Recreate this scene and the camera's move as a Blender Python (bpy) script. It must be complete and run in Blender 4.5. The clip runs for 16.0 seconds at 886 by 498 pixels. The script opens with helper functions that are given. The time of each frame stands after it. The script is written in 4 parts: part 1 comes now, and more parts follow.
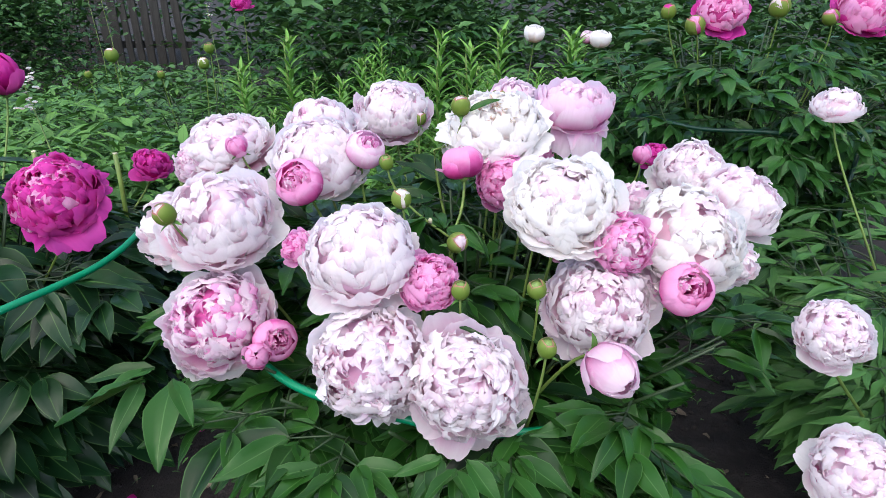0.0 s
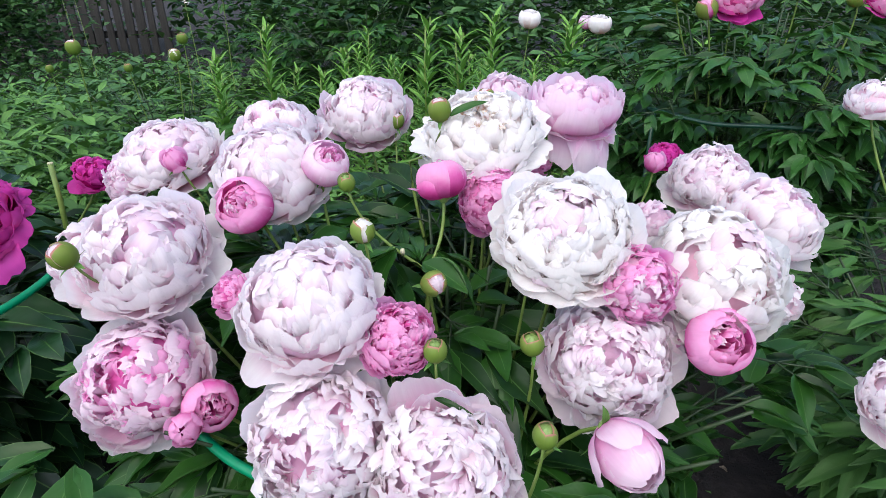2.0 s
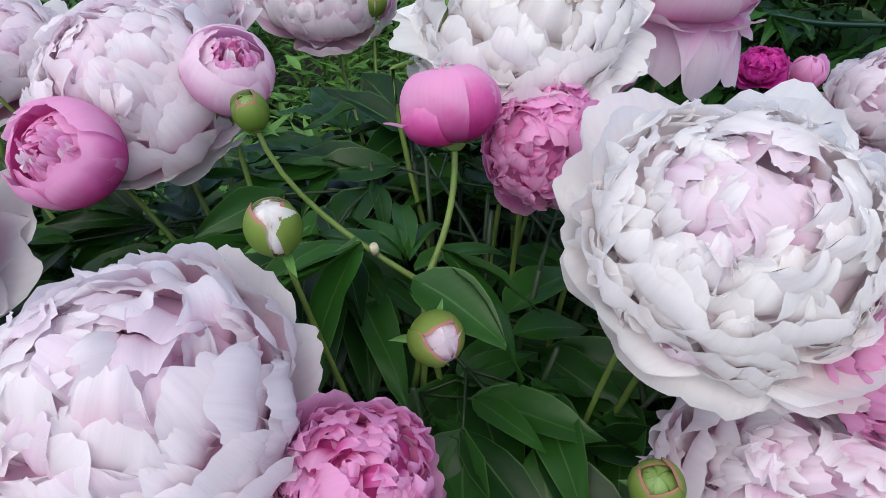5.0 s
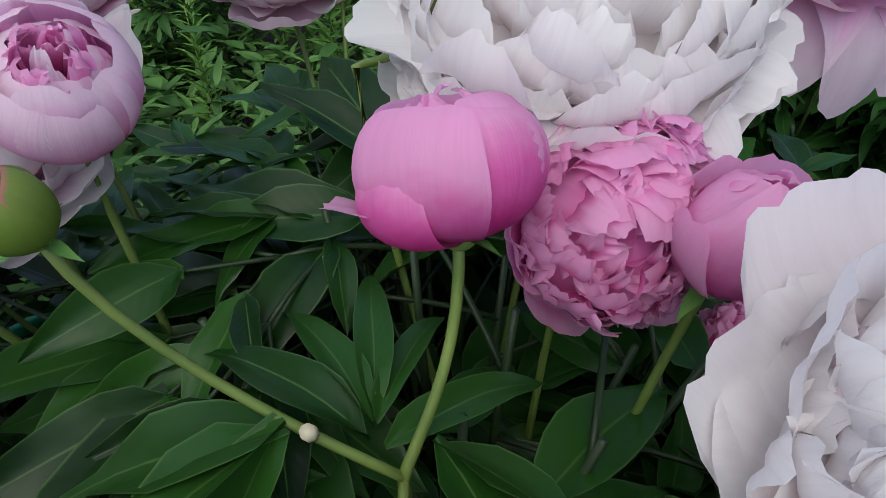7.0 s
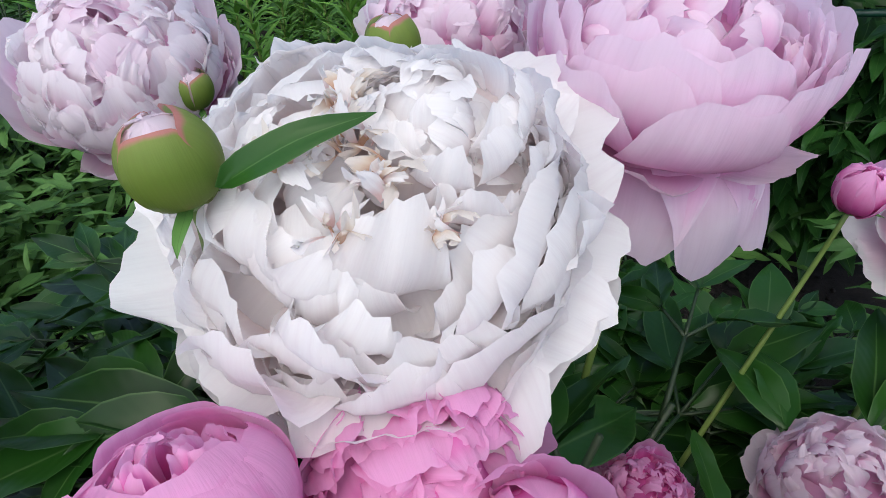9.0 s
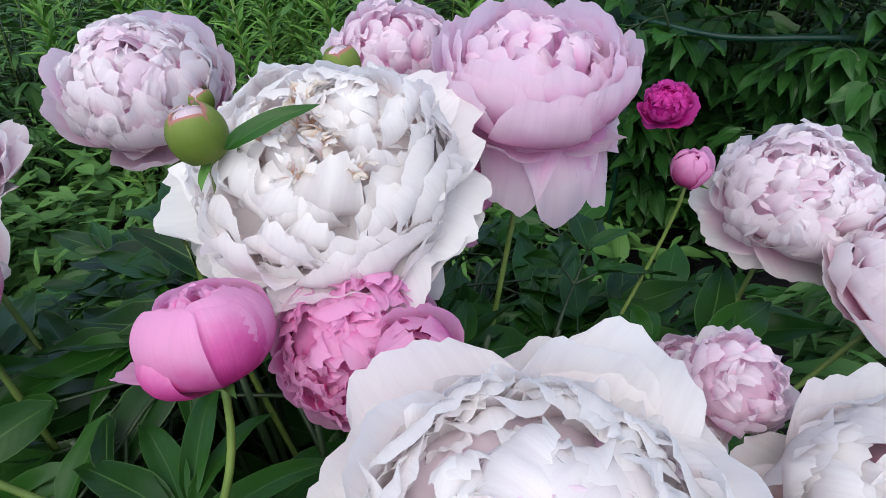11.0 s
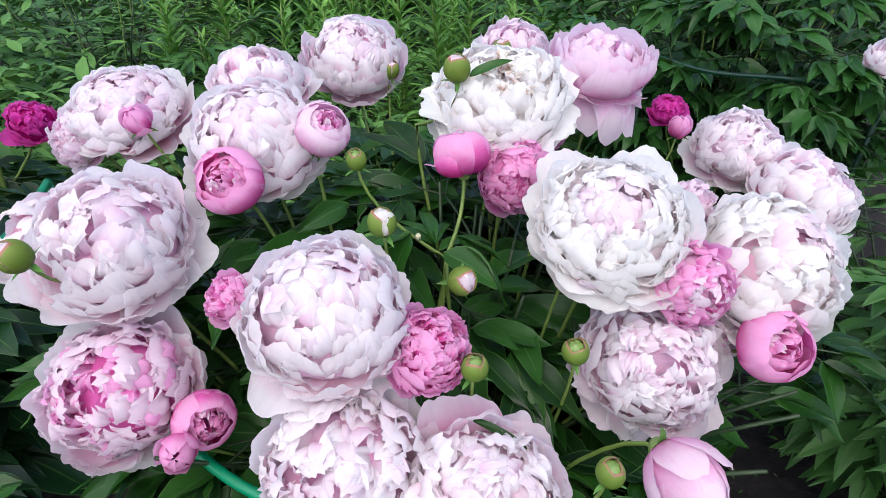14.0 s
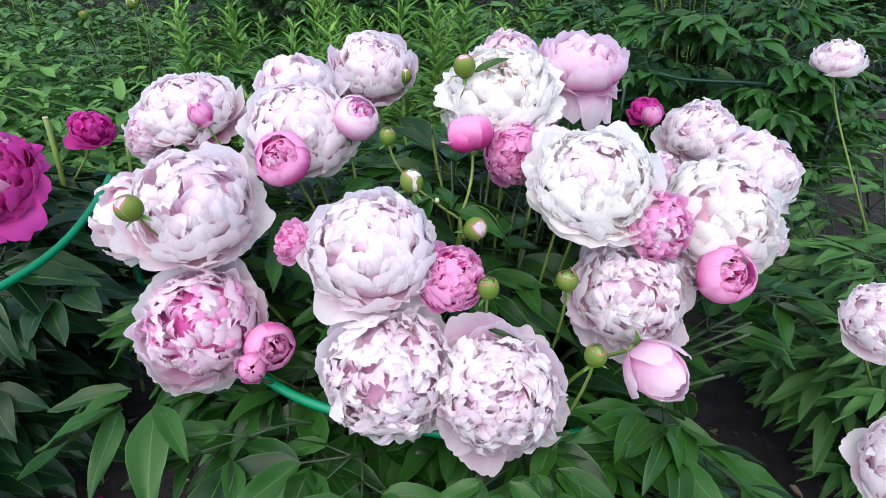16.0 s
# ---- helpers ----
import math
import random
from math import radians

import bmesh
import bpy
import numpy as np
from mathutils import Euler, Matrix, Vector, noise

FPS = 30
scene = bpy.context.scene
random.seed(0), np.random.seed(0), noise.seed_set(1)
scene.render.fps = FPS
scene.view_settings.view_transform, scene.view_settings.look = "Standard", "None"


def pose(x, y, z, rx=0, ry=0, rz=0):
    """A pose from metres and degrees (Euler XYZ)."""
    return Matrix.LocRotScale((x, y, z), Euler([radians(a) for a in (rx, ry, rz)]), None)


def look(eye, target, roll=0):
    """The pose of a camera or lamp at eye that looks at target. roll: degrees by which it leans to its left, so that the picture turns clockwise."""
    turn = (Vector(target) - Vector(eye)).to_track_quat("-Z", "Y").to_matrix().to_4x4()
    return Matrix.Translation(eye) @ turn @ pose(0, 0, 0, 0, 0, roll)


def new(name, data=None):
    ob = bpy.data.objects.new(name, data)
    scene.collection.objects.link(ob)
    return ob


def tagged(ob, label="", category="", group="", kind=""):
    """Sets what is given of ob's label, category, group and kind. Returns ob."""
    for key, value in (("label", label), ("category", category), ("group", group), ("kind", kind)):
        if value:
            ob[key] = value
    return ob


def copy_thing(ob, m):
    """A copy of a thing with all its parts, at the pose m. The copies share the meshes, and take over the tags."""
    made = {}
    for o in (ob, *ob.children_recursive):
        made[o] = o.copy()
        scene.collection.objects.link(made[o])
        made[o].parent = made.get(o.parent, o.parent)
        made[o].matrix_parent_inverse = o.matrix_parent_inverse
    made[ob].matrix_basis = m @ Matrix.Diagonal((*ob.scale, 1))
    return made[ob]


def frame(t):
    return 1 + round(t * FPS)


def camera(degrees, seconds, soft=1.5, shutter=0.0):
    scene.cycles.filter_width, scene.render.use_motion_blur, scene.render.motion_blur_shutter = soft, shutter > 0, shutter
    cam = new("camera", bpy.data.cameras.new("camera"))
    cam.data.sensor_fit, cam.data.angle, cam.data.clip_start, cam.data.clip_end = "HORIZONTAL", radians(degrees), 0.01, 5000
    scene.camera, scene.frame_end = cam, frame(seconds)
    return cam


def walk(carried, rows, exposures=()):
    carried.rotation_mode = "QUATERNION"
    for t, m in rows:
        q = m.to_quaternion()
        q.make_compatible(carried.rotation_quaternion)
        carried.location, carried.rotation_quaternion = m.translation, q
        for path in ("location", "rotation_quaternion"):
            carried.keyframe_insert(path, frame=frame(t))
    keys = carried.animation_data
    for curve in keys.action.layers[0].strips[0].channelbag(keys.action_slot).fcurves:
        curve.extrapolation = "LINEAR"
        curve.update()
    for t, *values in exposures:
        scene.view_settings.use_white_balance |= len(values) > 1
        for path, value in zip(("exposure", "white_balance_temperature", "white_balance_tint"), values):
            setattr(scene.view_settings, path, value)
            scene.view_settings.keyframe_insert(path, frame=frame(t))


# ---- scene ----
cam = camera(74.5, 16.0, soft=0.4)
METRES, EYE, TILT, LEAN, TURN = 1.62, 1.0, -25.0, 0.0, 0.0
ROWS = [
    (0.0, 0.0, 0.0, 0.0, -0.0, 0.0, 0.0),
    (0.5, 0.0063, 0.0143, 0.0039, -0.05, -0.1, 0.07),
    (1.0, 0.0126, 0.0421, 0.0163, -0.17, -0.37, 0.43),
    (1.5, 0.0174, 0.068, 0.0268, -0.23, -0.75, 0.67),
    (2.0, 0.0173, 0.0942, 0.0367, -0.2, -1.22, 0.65),
    (2.5, 0.0241, 0.1256, 0.0454, -0.24, -2.04, 0.57),
    (3.0, 0.0306, 0.1598, 0.0544, -0.34, -3.02, 0.67),
    (3.5, 0.0276, 0.1916, 0.0574, -0.43, -4.55, 0.81),
    (4.0, 0.0221, 0.2322, 0.0621, -0.45, -5.97, 0.9),
    (6.5, 0.0082, 0.4042, 0.0686, -0.39, -13.39, -0.58),
    (7.0, 0.0146, 0.4242, 0.092, -0.84, -13.85, -0.02),
    (7.5, 0.0262, 0.4451, 0.1147, -1.83, -13.66, 1.07),
    (8.0, 0.0393, 0.4611, 0.1353, -2.75, -13.5, 2.48),
    (8.5, 0.0483, 0.4638, 0.1411, -3.3, -13.32, 3.68),
    (9.0, 0.0614, 0.453, 0.1436, -3.69, -13.22, 4.45),
    (9.5, 0.0836, 0.4422, 0.1463, -4.26, -13.0, 5.0),
    (12.0, 0.06, 0.2973, 0.1151, -5.24, -10.1, 4.54),
    (12.5, 0.0403, 0.2549, 0.1074, -5.24, -9.68, 3.67),
    (13.0, 0.0142, 0.2165, 0.0981, -5.07, -9.12, 2.23),
    (13.5, -0.0105, 0.1798, 0.0864, -4.87, -8.57, 0.66),
    (14.0, -0.0271, 0.1511, 0.0733, -4.78, -8.28, 0.09),
    (14.5, -0.0329, 0.121, 0.062, -4.81, -7.86, 0.22),
    (15.0, -0.0401, 0.0916, 0.0482, -4.98, -7.16, 0.7),
    (15.5, -0.0447, 0.074, 0.0365, -5.19, -6.54, 1.06),
    (16.0, -0.0512, 0.0609, 0.0341, -5.39, -5.74, 1.36),
]
walk(cam, [(t, pose(0, 0, EYE, TILT, LEAN, TURN) @ pose(METRES * x, METRES * y, METRES * z, 90 + pitch, roll, yaw)) for t, x, y, z, yaw, pitch, roll in ROWS],
     [(0.0, 1.15, 6400, 6), (2.0, 1.03, 6400, 6), (4.0, 0.88, 6400, 6), (6.4, 0.22, 6400, 6), (7.2, 0.28, 6400, 6), (8.2, 0.46, 6400, 6), (9.5, 0.6, 6400, 6), (12.0, 0.64, 6400, 6), (13.5, 0.87, 6400, 6), (16.0, 1.07, 6400, 6)])

# ---- light ----
world = bpy.data.worlds.new("overcast_sky")
scene.world = world
world.use_nodes = True
wn = world.node_tree
sky = wn.nodes.new("ShaderNodeTexSky")
sky.sky_type, sky.sun_disc = "NISHITA", False
SUN_EL, SUN_ROT = radians(60), radians(-160)
sky.sun_elevation, sky.sun_rotation, sky.dust_density, sky.air_density = SUN_EL, SUN_ROT, 2.5, 0.8
wn.links.new(sky.outputs[0], wn.nodes["Background"].inputs[0])
wn.nodes["Background"].inputs[1].default_value = 0.15
sun = new("sun", bpy.data.lights.new("sun", "SUN"))
sun.data.energy, sun.data.angle, sun.data.color = 1.05, radians(110), (1.0, 0.97, 0.94)
sun_from = Vector((math.sin(SUN_ROT) * math.cos(SUN_EL), math.cos(SUN_ROT) * math.cos(SUN_EL), math.sin(SUN_EL)))
sun.matrix_world = look(sun_from * 20, (0, 0, 0))


# ---- materials ----
def material(name):
    m = bpy.data.materials.new(name)
    m.use_nodes = True
    return m, m.node_tree.nodes, m.node_tree.links


def node(nodes, kind, **values):
    n = nodes.new(kind)
    for key, value in values.items():
        n.inputs[key.replace("_", " ")].default_value = value
    return n


def ramp(nodes, stops):
    r = nodes.new("ShaderNodeValToRGB")
    while len(r.color_ramp.elements) < len(stops):
        r.color_ramp.elements.new(0.5)
    for e, (p, c) in zip(r.color_ramp.elements, stops):
        e.position, e.color = p, (*c, 1)
    return r


def mix(nodes, links, a, b, factor, kind="MIX"):
    x = nodes.new("ShaderNodeMix")
    x.data_type, x.blend_type = "RGBA", kind
    for sock, value in ((x.inputs[6], a), (x.inputs[7], b), (x.inputs[0], factor)):
        if isinstance(value, (int, float)):
            sock.default_value = value
        elif isinstance(value, tuple):
            sock.default_value = (*value, 1)
        else:
            links.new(value, sock)
    return x.outputs[2]


def thin(nodes, links, colour, back, rough, amount, bump=None, spec=0.3):
    """A thin leaf or petal that lets some light through."""
    b = nodes["Principled BSDF"]
    b.inputs["Roughness"].default_value = rough
    b.inputs["Specular IOR Level"].default_value = spec
    links.new(colour, b.inputs["Base Color"])
    t = nodes.new("ShaderNodeBsdfTranslucent")
    links.new(back, t.inputs[0])
    if bump:
        links.new(bump, b.inputs["Normal"])
    mx = nodes.new("ShaderNodeMixShader")
    mx.inputs[0].default_value = amount
    links.new(b.outputs[0], mx.inputs[1])
    links.new(t.outputs[0], mx.inputs[2])
    links.new(mx.outputs[0], nodes["Material Output"].inputs[0])
    return b


def petal_material(name, base, middle, tip, spread=0.5, rough=0.55, at=(0.36, 0.66, 0.94), blotch=0.35):
    """Petal paint: deep at the claw, where pink crevice shade is painted in with the petal's own colour, paler to the
    rim, streaked along its length, each petal a little different.
    """
    m, n, k = material(name)
    uv = n.new("ShaderNodeUVMap")
    sep = n.new("ShaderNodeSeparateXYZ")
    k.new(uv.outputs[0], sep.inputs[0])
    info = n.new("ShaderNodeObjectInfo")
    shift = n.new("ShaderNodeMath")
    shift.operation = "MULTIPLY_ADD"
    shift.inputs[1].default_value, shift.inputs[2].default_value = spread, -spread / 2
    k.new(info.outputs["Random"], shift.inputs[0])
    obj = n.new("ShaderNodeTexCoord")
    blot = node(n, "ShaderNodeTexNoise", Scale=2.2, Detail=3.0)
    k.new(obj.outputs["Object"], blot.inputs["Vector"])
    add = n.new("ShaderNodeMath")
    add.operation = "ADD"
    k.new(sep.outputs[1], add.inputs[0])
    k.new(shift.outputs[0], add.inputs[1])
    add2 = n.new("ShaderNodeMath")
    add2.operation = "MULTIPLY_ADD"
    add2.inputs[1].default_value = blotch
    k.new(blot.outputs[0], add2.inputs[0])
    k.new(add.outputs[0], add2.inputs[2])
    r = ramp(n, list(zip(at, (base, middle, tip))))
    k.new(add2.outputs[0], r.inputs[0])
    # fine veins running along the petal
    mp = n.new("ShaderNodeMapping")
    mp.inputs["Scale"].default_value = (26, 2.0, 1)
    k.new(uv.outputs[0], mp.inputs[0])
    vein = node(n, "ShaderNodeTexNoise", Scale=1.0, Detail=3.0)
    k.new(mp.outputs[0], vein.inputs["Vector"])
    vr = ramp(n, [(0.35, (0.90, 0.86, 0.88)), (0.6, (1, 1, 1))])
    k.new(vein.outputs[0], vr.inputs[0])
    colour = mix(n, k, r.outputs[0], vr.outputs[0], 0.3, "MULTIPLY")
    bump = node(n, "ShaderNodeBump", Strength=0.12, Distance=0.01)
    k.new(vein.outputs[0], bump.inputs["Height"])
    glow = mix(n, k, colour, (0.96, 0.72, 0.82), 0.12)
    thin(n, k, colour, glow, rough, 0.50, bump.outputs[0], 0.25)
    return m


def leaf_material(name, dark, light, rough=0.34, vein=(0.07, 0.15, 0.04)):
    """Leaf: two greens in drifts, a pale midrib and faint side veins."""
    m, n, k = material(name)
    uv = n.new("ShaderNodeUVMap")
    sep = n.new("ShaderNodeSeparateXYZ")
    k.new(uv.outputs[0], sep.inputs[0])
    geo = n.new("ShaderNodeNewGeometry")
    info = n.new("ShaderNodeObjectInfo")
    rnd = n.new("ShaderNodeMath")
    rnd.operation = "ADD"
    k.new(geo.outputs["Random Per Island"], rnd.inputs[0])
    k.new(info.outputs["Random"], rnd.inputs[1])
    fr = n.new("ShaderNodeMath")
    fr.operation = "FRACT"
    k.new(rnd.outputs[0], fr.inputs[0])
    pos = node(n, "ShaderNodeTexNoise", Scale=14.0, Detail=4.0)
    k.new(geo.outputs["Position"], pos.inputs["Vector"])
    f2 = n.new("ShaderNodeMath")
    f2.operation = "MULTIPLY_ADD"
    f2.inputs[1].default_value = 0.7
    k.new(pos.outputs[0], f2.inputs[0])
    k.new(fr.outputs[0], f2.inputs[2])
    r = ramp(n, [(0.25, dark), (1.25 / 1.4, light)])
    k.new(f2.outputs[0], r.inputs[0])
    # midrib from the distance to the middle line
    d = n.new("ShaderNodeMath")
    d.operation = "ABSOLUTE"
    c = n.new("ShaderNodeMath")
    c.operation = "SUBTRACT"
    c.inputs[1].default_value = 0.5
    k.new(sep.outputs[0], c.inputs[0])
    k.new(c.outputs[0], d.inputs[0])
    rib = ramp(n, [(0.0, (1, 1, 1)), (0.03, (0, 0, 0))])
    k.new(d.outputs[0], rib.inputs[0])
    colour = mix(n, k, r.outputs[0], vein, rib.outputs[0])
    # pale thin rim
    rim = ramp(n, [(0.466, (0, 0, 0)), (0.49, (0.8, 0.8, 0.8))])
    k.new(d.outputs[0], rim.inputs[0])
    colour = mix(n, k, colour, vein, rim.outputs[0])
    # side veins
    v2 = n.new("ShaderNodeMath")
    v2.operation = "MULTIPLY_ADD"
    v2.inputs[1].default_value = -0.35
    k.new(d.outputs[0], v2.inputs[0])
    k.new(sep.outputs[1], v2.inputs[2])
    v3 = n.new("ShaderNodeMath")
    v3.operation = "MULTIPLY"
    v3.inputs[1].default_value = 75.0
    k.new(v2.outputs[0], v3.inputs[0])
    v4 = n.new("ShaderNodeMath")
    v4.operation = "SINE"
    k.new(v3.outputs[0], v4.inputs[0])
    bump = node(n, "ShaderNodeBump", Strength=0.025, Distance=0.002)
    k.new(v4.outputs[0], bump.inputs["Height"])
    glow = mix(n, k, colour, (0.10, 0.20, 0.02), 0.4)
    thin(n, k, colour, glow, rough, 0.12, bump.outputs[0], 0.26)
    return m


def rough_material(name, stops, scale, rough=0.8, bump=0.4, distance=0.01, stretch=(1, 1, 1)):
    m, n, k = material(name)
    tc = n.new("ShaderNodeTexCoord")
    mp = n.new("ShaderNodeMapping")
    mp.inputs["Scale"].default_value = stretch
    k.new(tc.outputs["Object"], mp.inputs[0])
    big = node(n, "ShaderNodeTexNoise", Scale=scale, Detail=8.0, Roughness=0.65)
    k.new(mp.outputs[0], big.inputs["Vector"])
    r = ramp(n, stops)
    k.new(big.outputs[0], r.inputs[0])
    b = n["Principled BSDF"]
    b.inputs["Roughness"].default_value = rough
    k.new(r.outputs[0], b.inputs["Base Color"])
    bp = node(n, "ShaderNodeBump", Strength=bump, Distance=distance)
    k.new(big.outputs[0], bp.inputs["Height"])
    k.new(bp.outputs[0], b.inputs["Normal"])
    return m


BLUSH = petal_material("blush_petal", (0.80, 0.30, 0.50), (0.925, 0.73, 0.82), (0.955, 0.915, 0.935), 0.32)
CREAM = petal_material("cream_petal", (0.83, 0.62, 0.58), (0.935, 0.89, 0.875), (0.965, 0.955, 0.94), 0.3)
PINK = petal_material("pink_petal", (0.66, 0.05, 0.32), (0.84, 0.18, 0.54), (0.92, 0.49, 0.76), 0.4)
ROSE = petal_material("rose_petal", (0.79, 0.26, 0.54), (0.88, 0.60, 0.77), (0.92, 0.81, 0.88), 0.35)
CANDY = petal_material("candy_petal", (0.79, 0.28, 0.56), (0.88, 0.54, 0.76), (0.925, 0.77, 0.87), 0.25, 0.55, (0.35, 0.75, 1.0))
MAGENTA = petal_material("magenta_petal", (0.44, 0.004, 0.17), (0.64, 0.012, 0.33), (0.78, 0.07, 0.48))
TISSUE = petal_material("withered_stamen", (0.62, 0.38, 0.24), (0.78, 0.66, 0.52), (0.86, 0.81, 0.73))
SEPAL_SKIN = petal_material("bud_sepal", (0.20, 0.32, 0.05), (0.27, 0.38, 0.08), (0.60, 0.26, 0.22), 0.04, 0.4, (0.6, 0.95, 1.0), 0.08)
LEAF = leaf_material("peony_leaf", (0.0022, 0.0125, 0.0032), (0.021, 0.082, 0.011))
# the left bush's darker leaf, with the shade it stands in mixed into its green
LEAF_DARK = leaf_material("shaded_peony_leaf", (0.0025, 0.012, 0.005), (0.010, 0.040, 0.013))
LEAF_MID = leaf_material("bright_peony_leaf", (0.006, 0.027, 0.007), (0.028, 0.098, 0.018))
LEAF_LIGHT = leaf_material("young_leaf", (0.017, 0.06, 0.015), (0.05, 0.135, 0.03), 0.45)
LEAF_WEED = leaf_material("weed_leaf", (0.036, 0.105, 0.024), (0.11, 0.245, 0.055), 0.5)
LEAF_LILY = leaf_material("lily_leaf", (0.06, 0.18, 0.03), (0.16, 0.34, 0.06), 0.45)
LEAF_FAR = leaf_material("shrub_leaf", (0.018, 0.058, 0.026), (0.07, 0.165, 0.05), 0.5)
CUT = rough_material("cut_wood", [(0.3, (0.45, 0.42, 0.25)), (0.7, (0.62, 0.58, 0.42))], 60, 0.7, 0.2, 0.002)
# stalks within the foliage: the bush's inner shade is put into this green
STALK = rough_material("shaded_stalk", [(0.3, (0.010, 0.028, 0.007)), (0.7, (0.026, 0.052, 0.014))], 30, 0.5, 0.1, 0.002)
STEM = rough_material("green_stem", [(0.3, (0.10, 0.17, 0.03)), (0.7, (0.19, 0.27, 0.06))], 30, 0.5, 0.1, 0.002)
BUD = rough_material("green_bud", [(0.3, (0.11, 0.20, 0.04)), (0.62, (0.20, 0.30, 0.08)), (0.85, (0.45, 0.25, 0.2))], 40, 0.45, 0.1, 0.002)
SOIL = rough_material("dark_soil", [(0.3, (0.007, 0.005, 0.005)), (0.55, (0.018, 0.013, 0.013)), (0.8, (0.045, 0.034, 0.032))], 22, 0.95, 0.9, 0.02)
WOOD = rough_material("weathered_wood", [(0.3, (0.014, 0.013, 0.012)), (0.7, (0.048, 0.044, 0.040))], 9, 0.85, 0.5, 0.01, (6, 6, 0.5))
HOSE_DARK = rough_material("dark_green_plastic", [(0.3, (0.004, 0.03, 0.018)), (0.7, (0.006, 0.055, 0.03))], 15, 0.4, 0.05, 0.002)
HOSE = rough_material("green_plastic", [(0.3, (0.0, 0.17, 0.075)), (0.7, (0.0, 0.25, 0.11))], 15, 0.35, 0.05, 0.002)


# ---- meshes ----
def mesh_from(name, verts, faces, uvs, mat):
    me = bpy.data.meshes.new(name)
    me.from_pydata([tuple(v) for v in verts], [], faces)
    lay = me.uv_layers.new(name="UVMap")
    idx = np.empty(len(me.loops), dtype=np.int32)
    me.loops.foreach_get("vertex_index", idx)
    lay.data.foreach_set("uv", np.asarray(uvs, dtype=np.float32)[idx].ravel())
    me.polygons.foreach_set("use_smooth", [True] * len(me.polygons))
    me.materials.append(mat)
    me.update()
    return me


def sheet(nu, nv):
    """Faces and uvs of an nu by nv grid."""
    faces = [(j * nu + i, j * nu + i + 1, (j + 1) * nu + i + 1, (j + 1) * nu + i) for j in range(nv - 1) for i in range(nu - 1)]
    uvs = [(i / (nu - 1), j / (nv - 1)) for j in range(nv) for i in range(nu)]
    return faces, uvs


def petal_shape(seed, wide, bend, cup, ruffle, jag, nu=11, nv=9, taper=0.22):
    """A petal one unit long: claw at the origin, growing up z, outside towards +y."""
    pts = []
    notch = 0.9 * noise.noise((seed * 3.3, 0.4, 0.9))
    for j in range(nv):
        v = (j / (nv - 1)) ** 0.85
        for i in range(nu):
            u = 2 * i / (nu - 1) - 1
            w = wide * (taper + (1 - taper) * math.sin(math.pi / 2 * min(1, v * 1.25)))
            w *= 1 - 0.05 * v ** 6
            rim = noise.noise((u * 1.6, seed * 7.3, 1.1)) + 0.45 * noise.noise((u * 3.6, seed * 3.1, 4.4)) - 0.5 * math.exp(-((u - notch) / 0.22) ** 2)
            s = v * (1 - 0.8 * wide * (1 - math.sqrt(1 - 0.97 * u * u)) * v + jag * v ** 3 * rim * (1 - u * u))
            x = u * w
            a = 0.55 * bend * s ** 1.2
            y, z = -math.sin(a) * s, math.cos(a) * s
            y -= cup * x * x / max(wide, 0.1) * (0.35 + 0.65 * math.sin(math.pi * min(1, v * 0.85)))
            y += ruffle * v ** 1.8 * (noise.noise((u * 1.5 + 3, v * 1.6, seed * 5.7)) + 0.4 * noise.noise((u * 3.4, v * 2.6, seed * 2.9)))
            x += 0.25 * ruffle * v * noise.noise((u * 1.2, v * 2, seed + 40))
            pts.append((x, y, z))
    return pts


def wrap_shape(seed, half, top, jag, nu=9, nv=9):
    """A petal that lies on a ball of radius one resting on the origin, wrapped up to the polar angle top."""
    pts = []
    for j in range(nv):
        v = j / (nv - 1)
        for i in range(nu):
            u = 2 * i / (nu - 1) - 1
            lim = top * (1 - 0.30 * (1 - math.sqrt(1 - 0.97 * u * u)) + jag * (1 - u * u) * noise.noise((u * 2.4, seed * 5.1, 2.0)))
            p = v * lim
            az = u * half * (0.55 + 0.45 * math.sin(math.pi * min(1, v * 0.8 + 0.1)))
            r = 1 + 0.05 * noise.noise((u * 2, v * 2, seed * 3.3)) + 0.06 * v * u * u
            r += 0.10 * max(0, v - 0.75) * 4 * noise.noise((u * 3, seed, 0))
            pts.append((r * math.sin(p) * math.sin(az), r * math.sin(p) * math.cos(az), 1 - r * math.cos(p)))
    return pts


def arc_of(p, e):
    """A point on the cubic curve p at e, which may pass its end a little."""
    q = 1 - e
    return [q * q * q * p[0][c] + 3 * q * q * e * p[1][c] + 3 * q * e * e * p[2][c] + e * e * e * p[3][c] for c in (0, 1)]


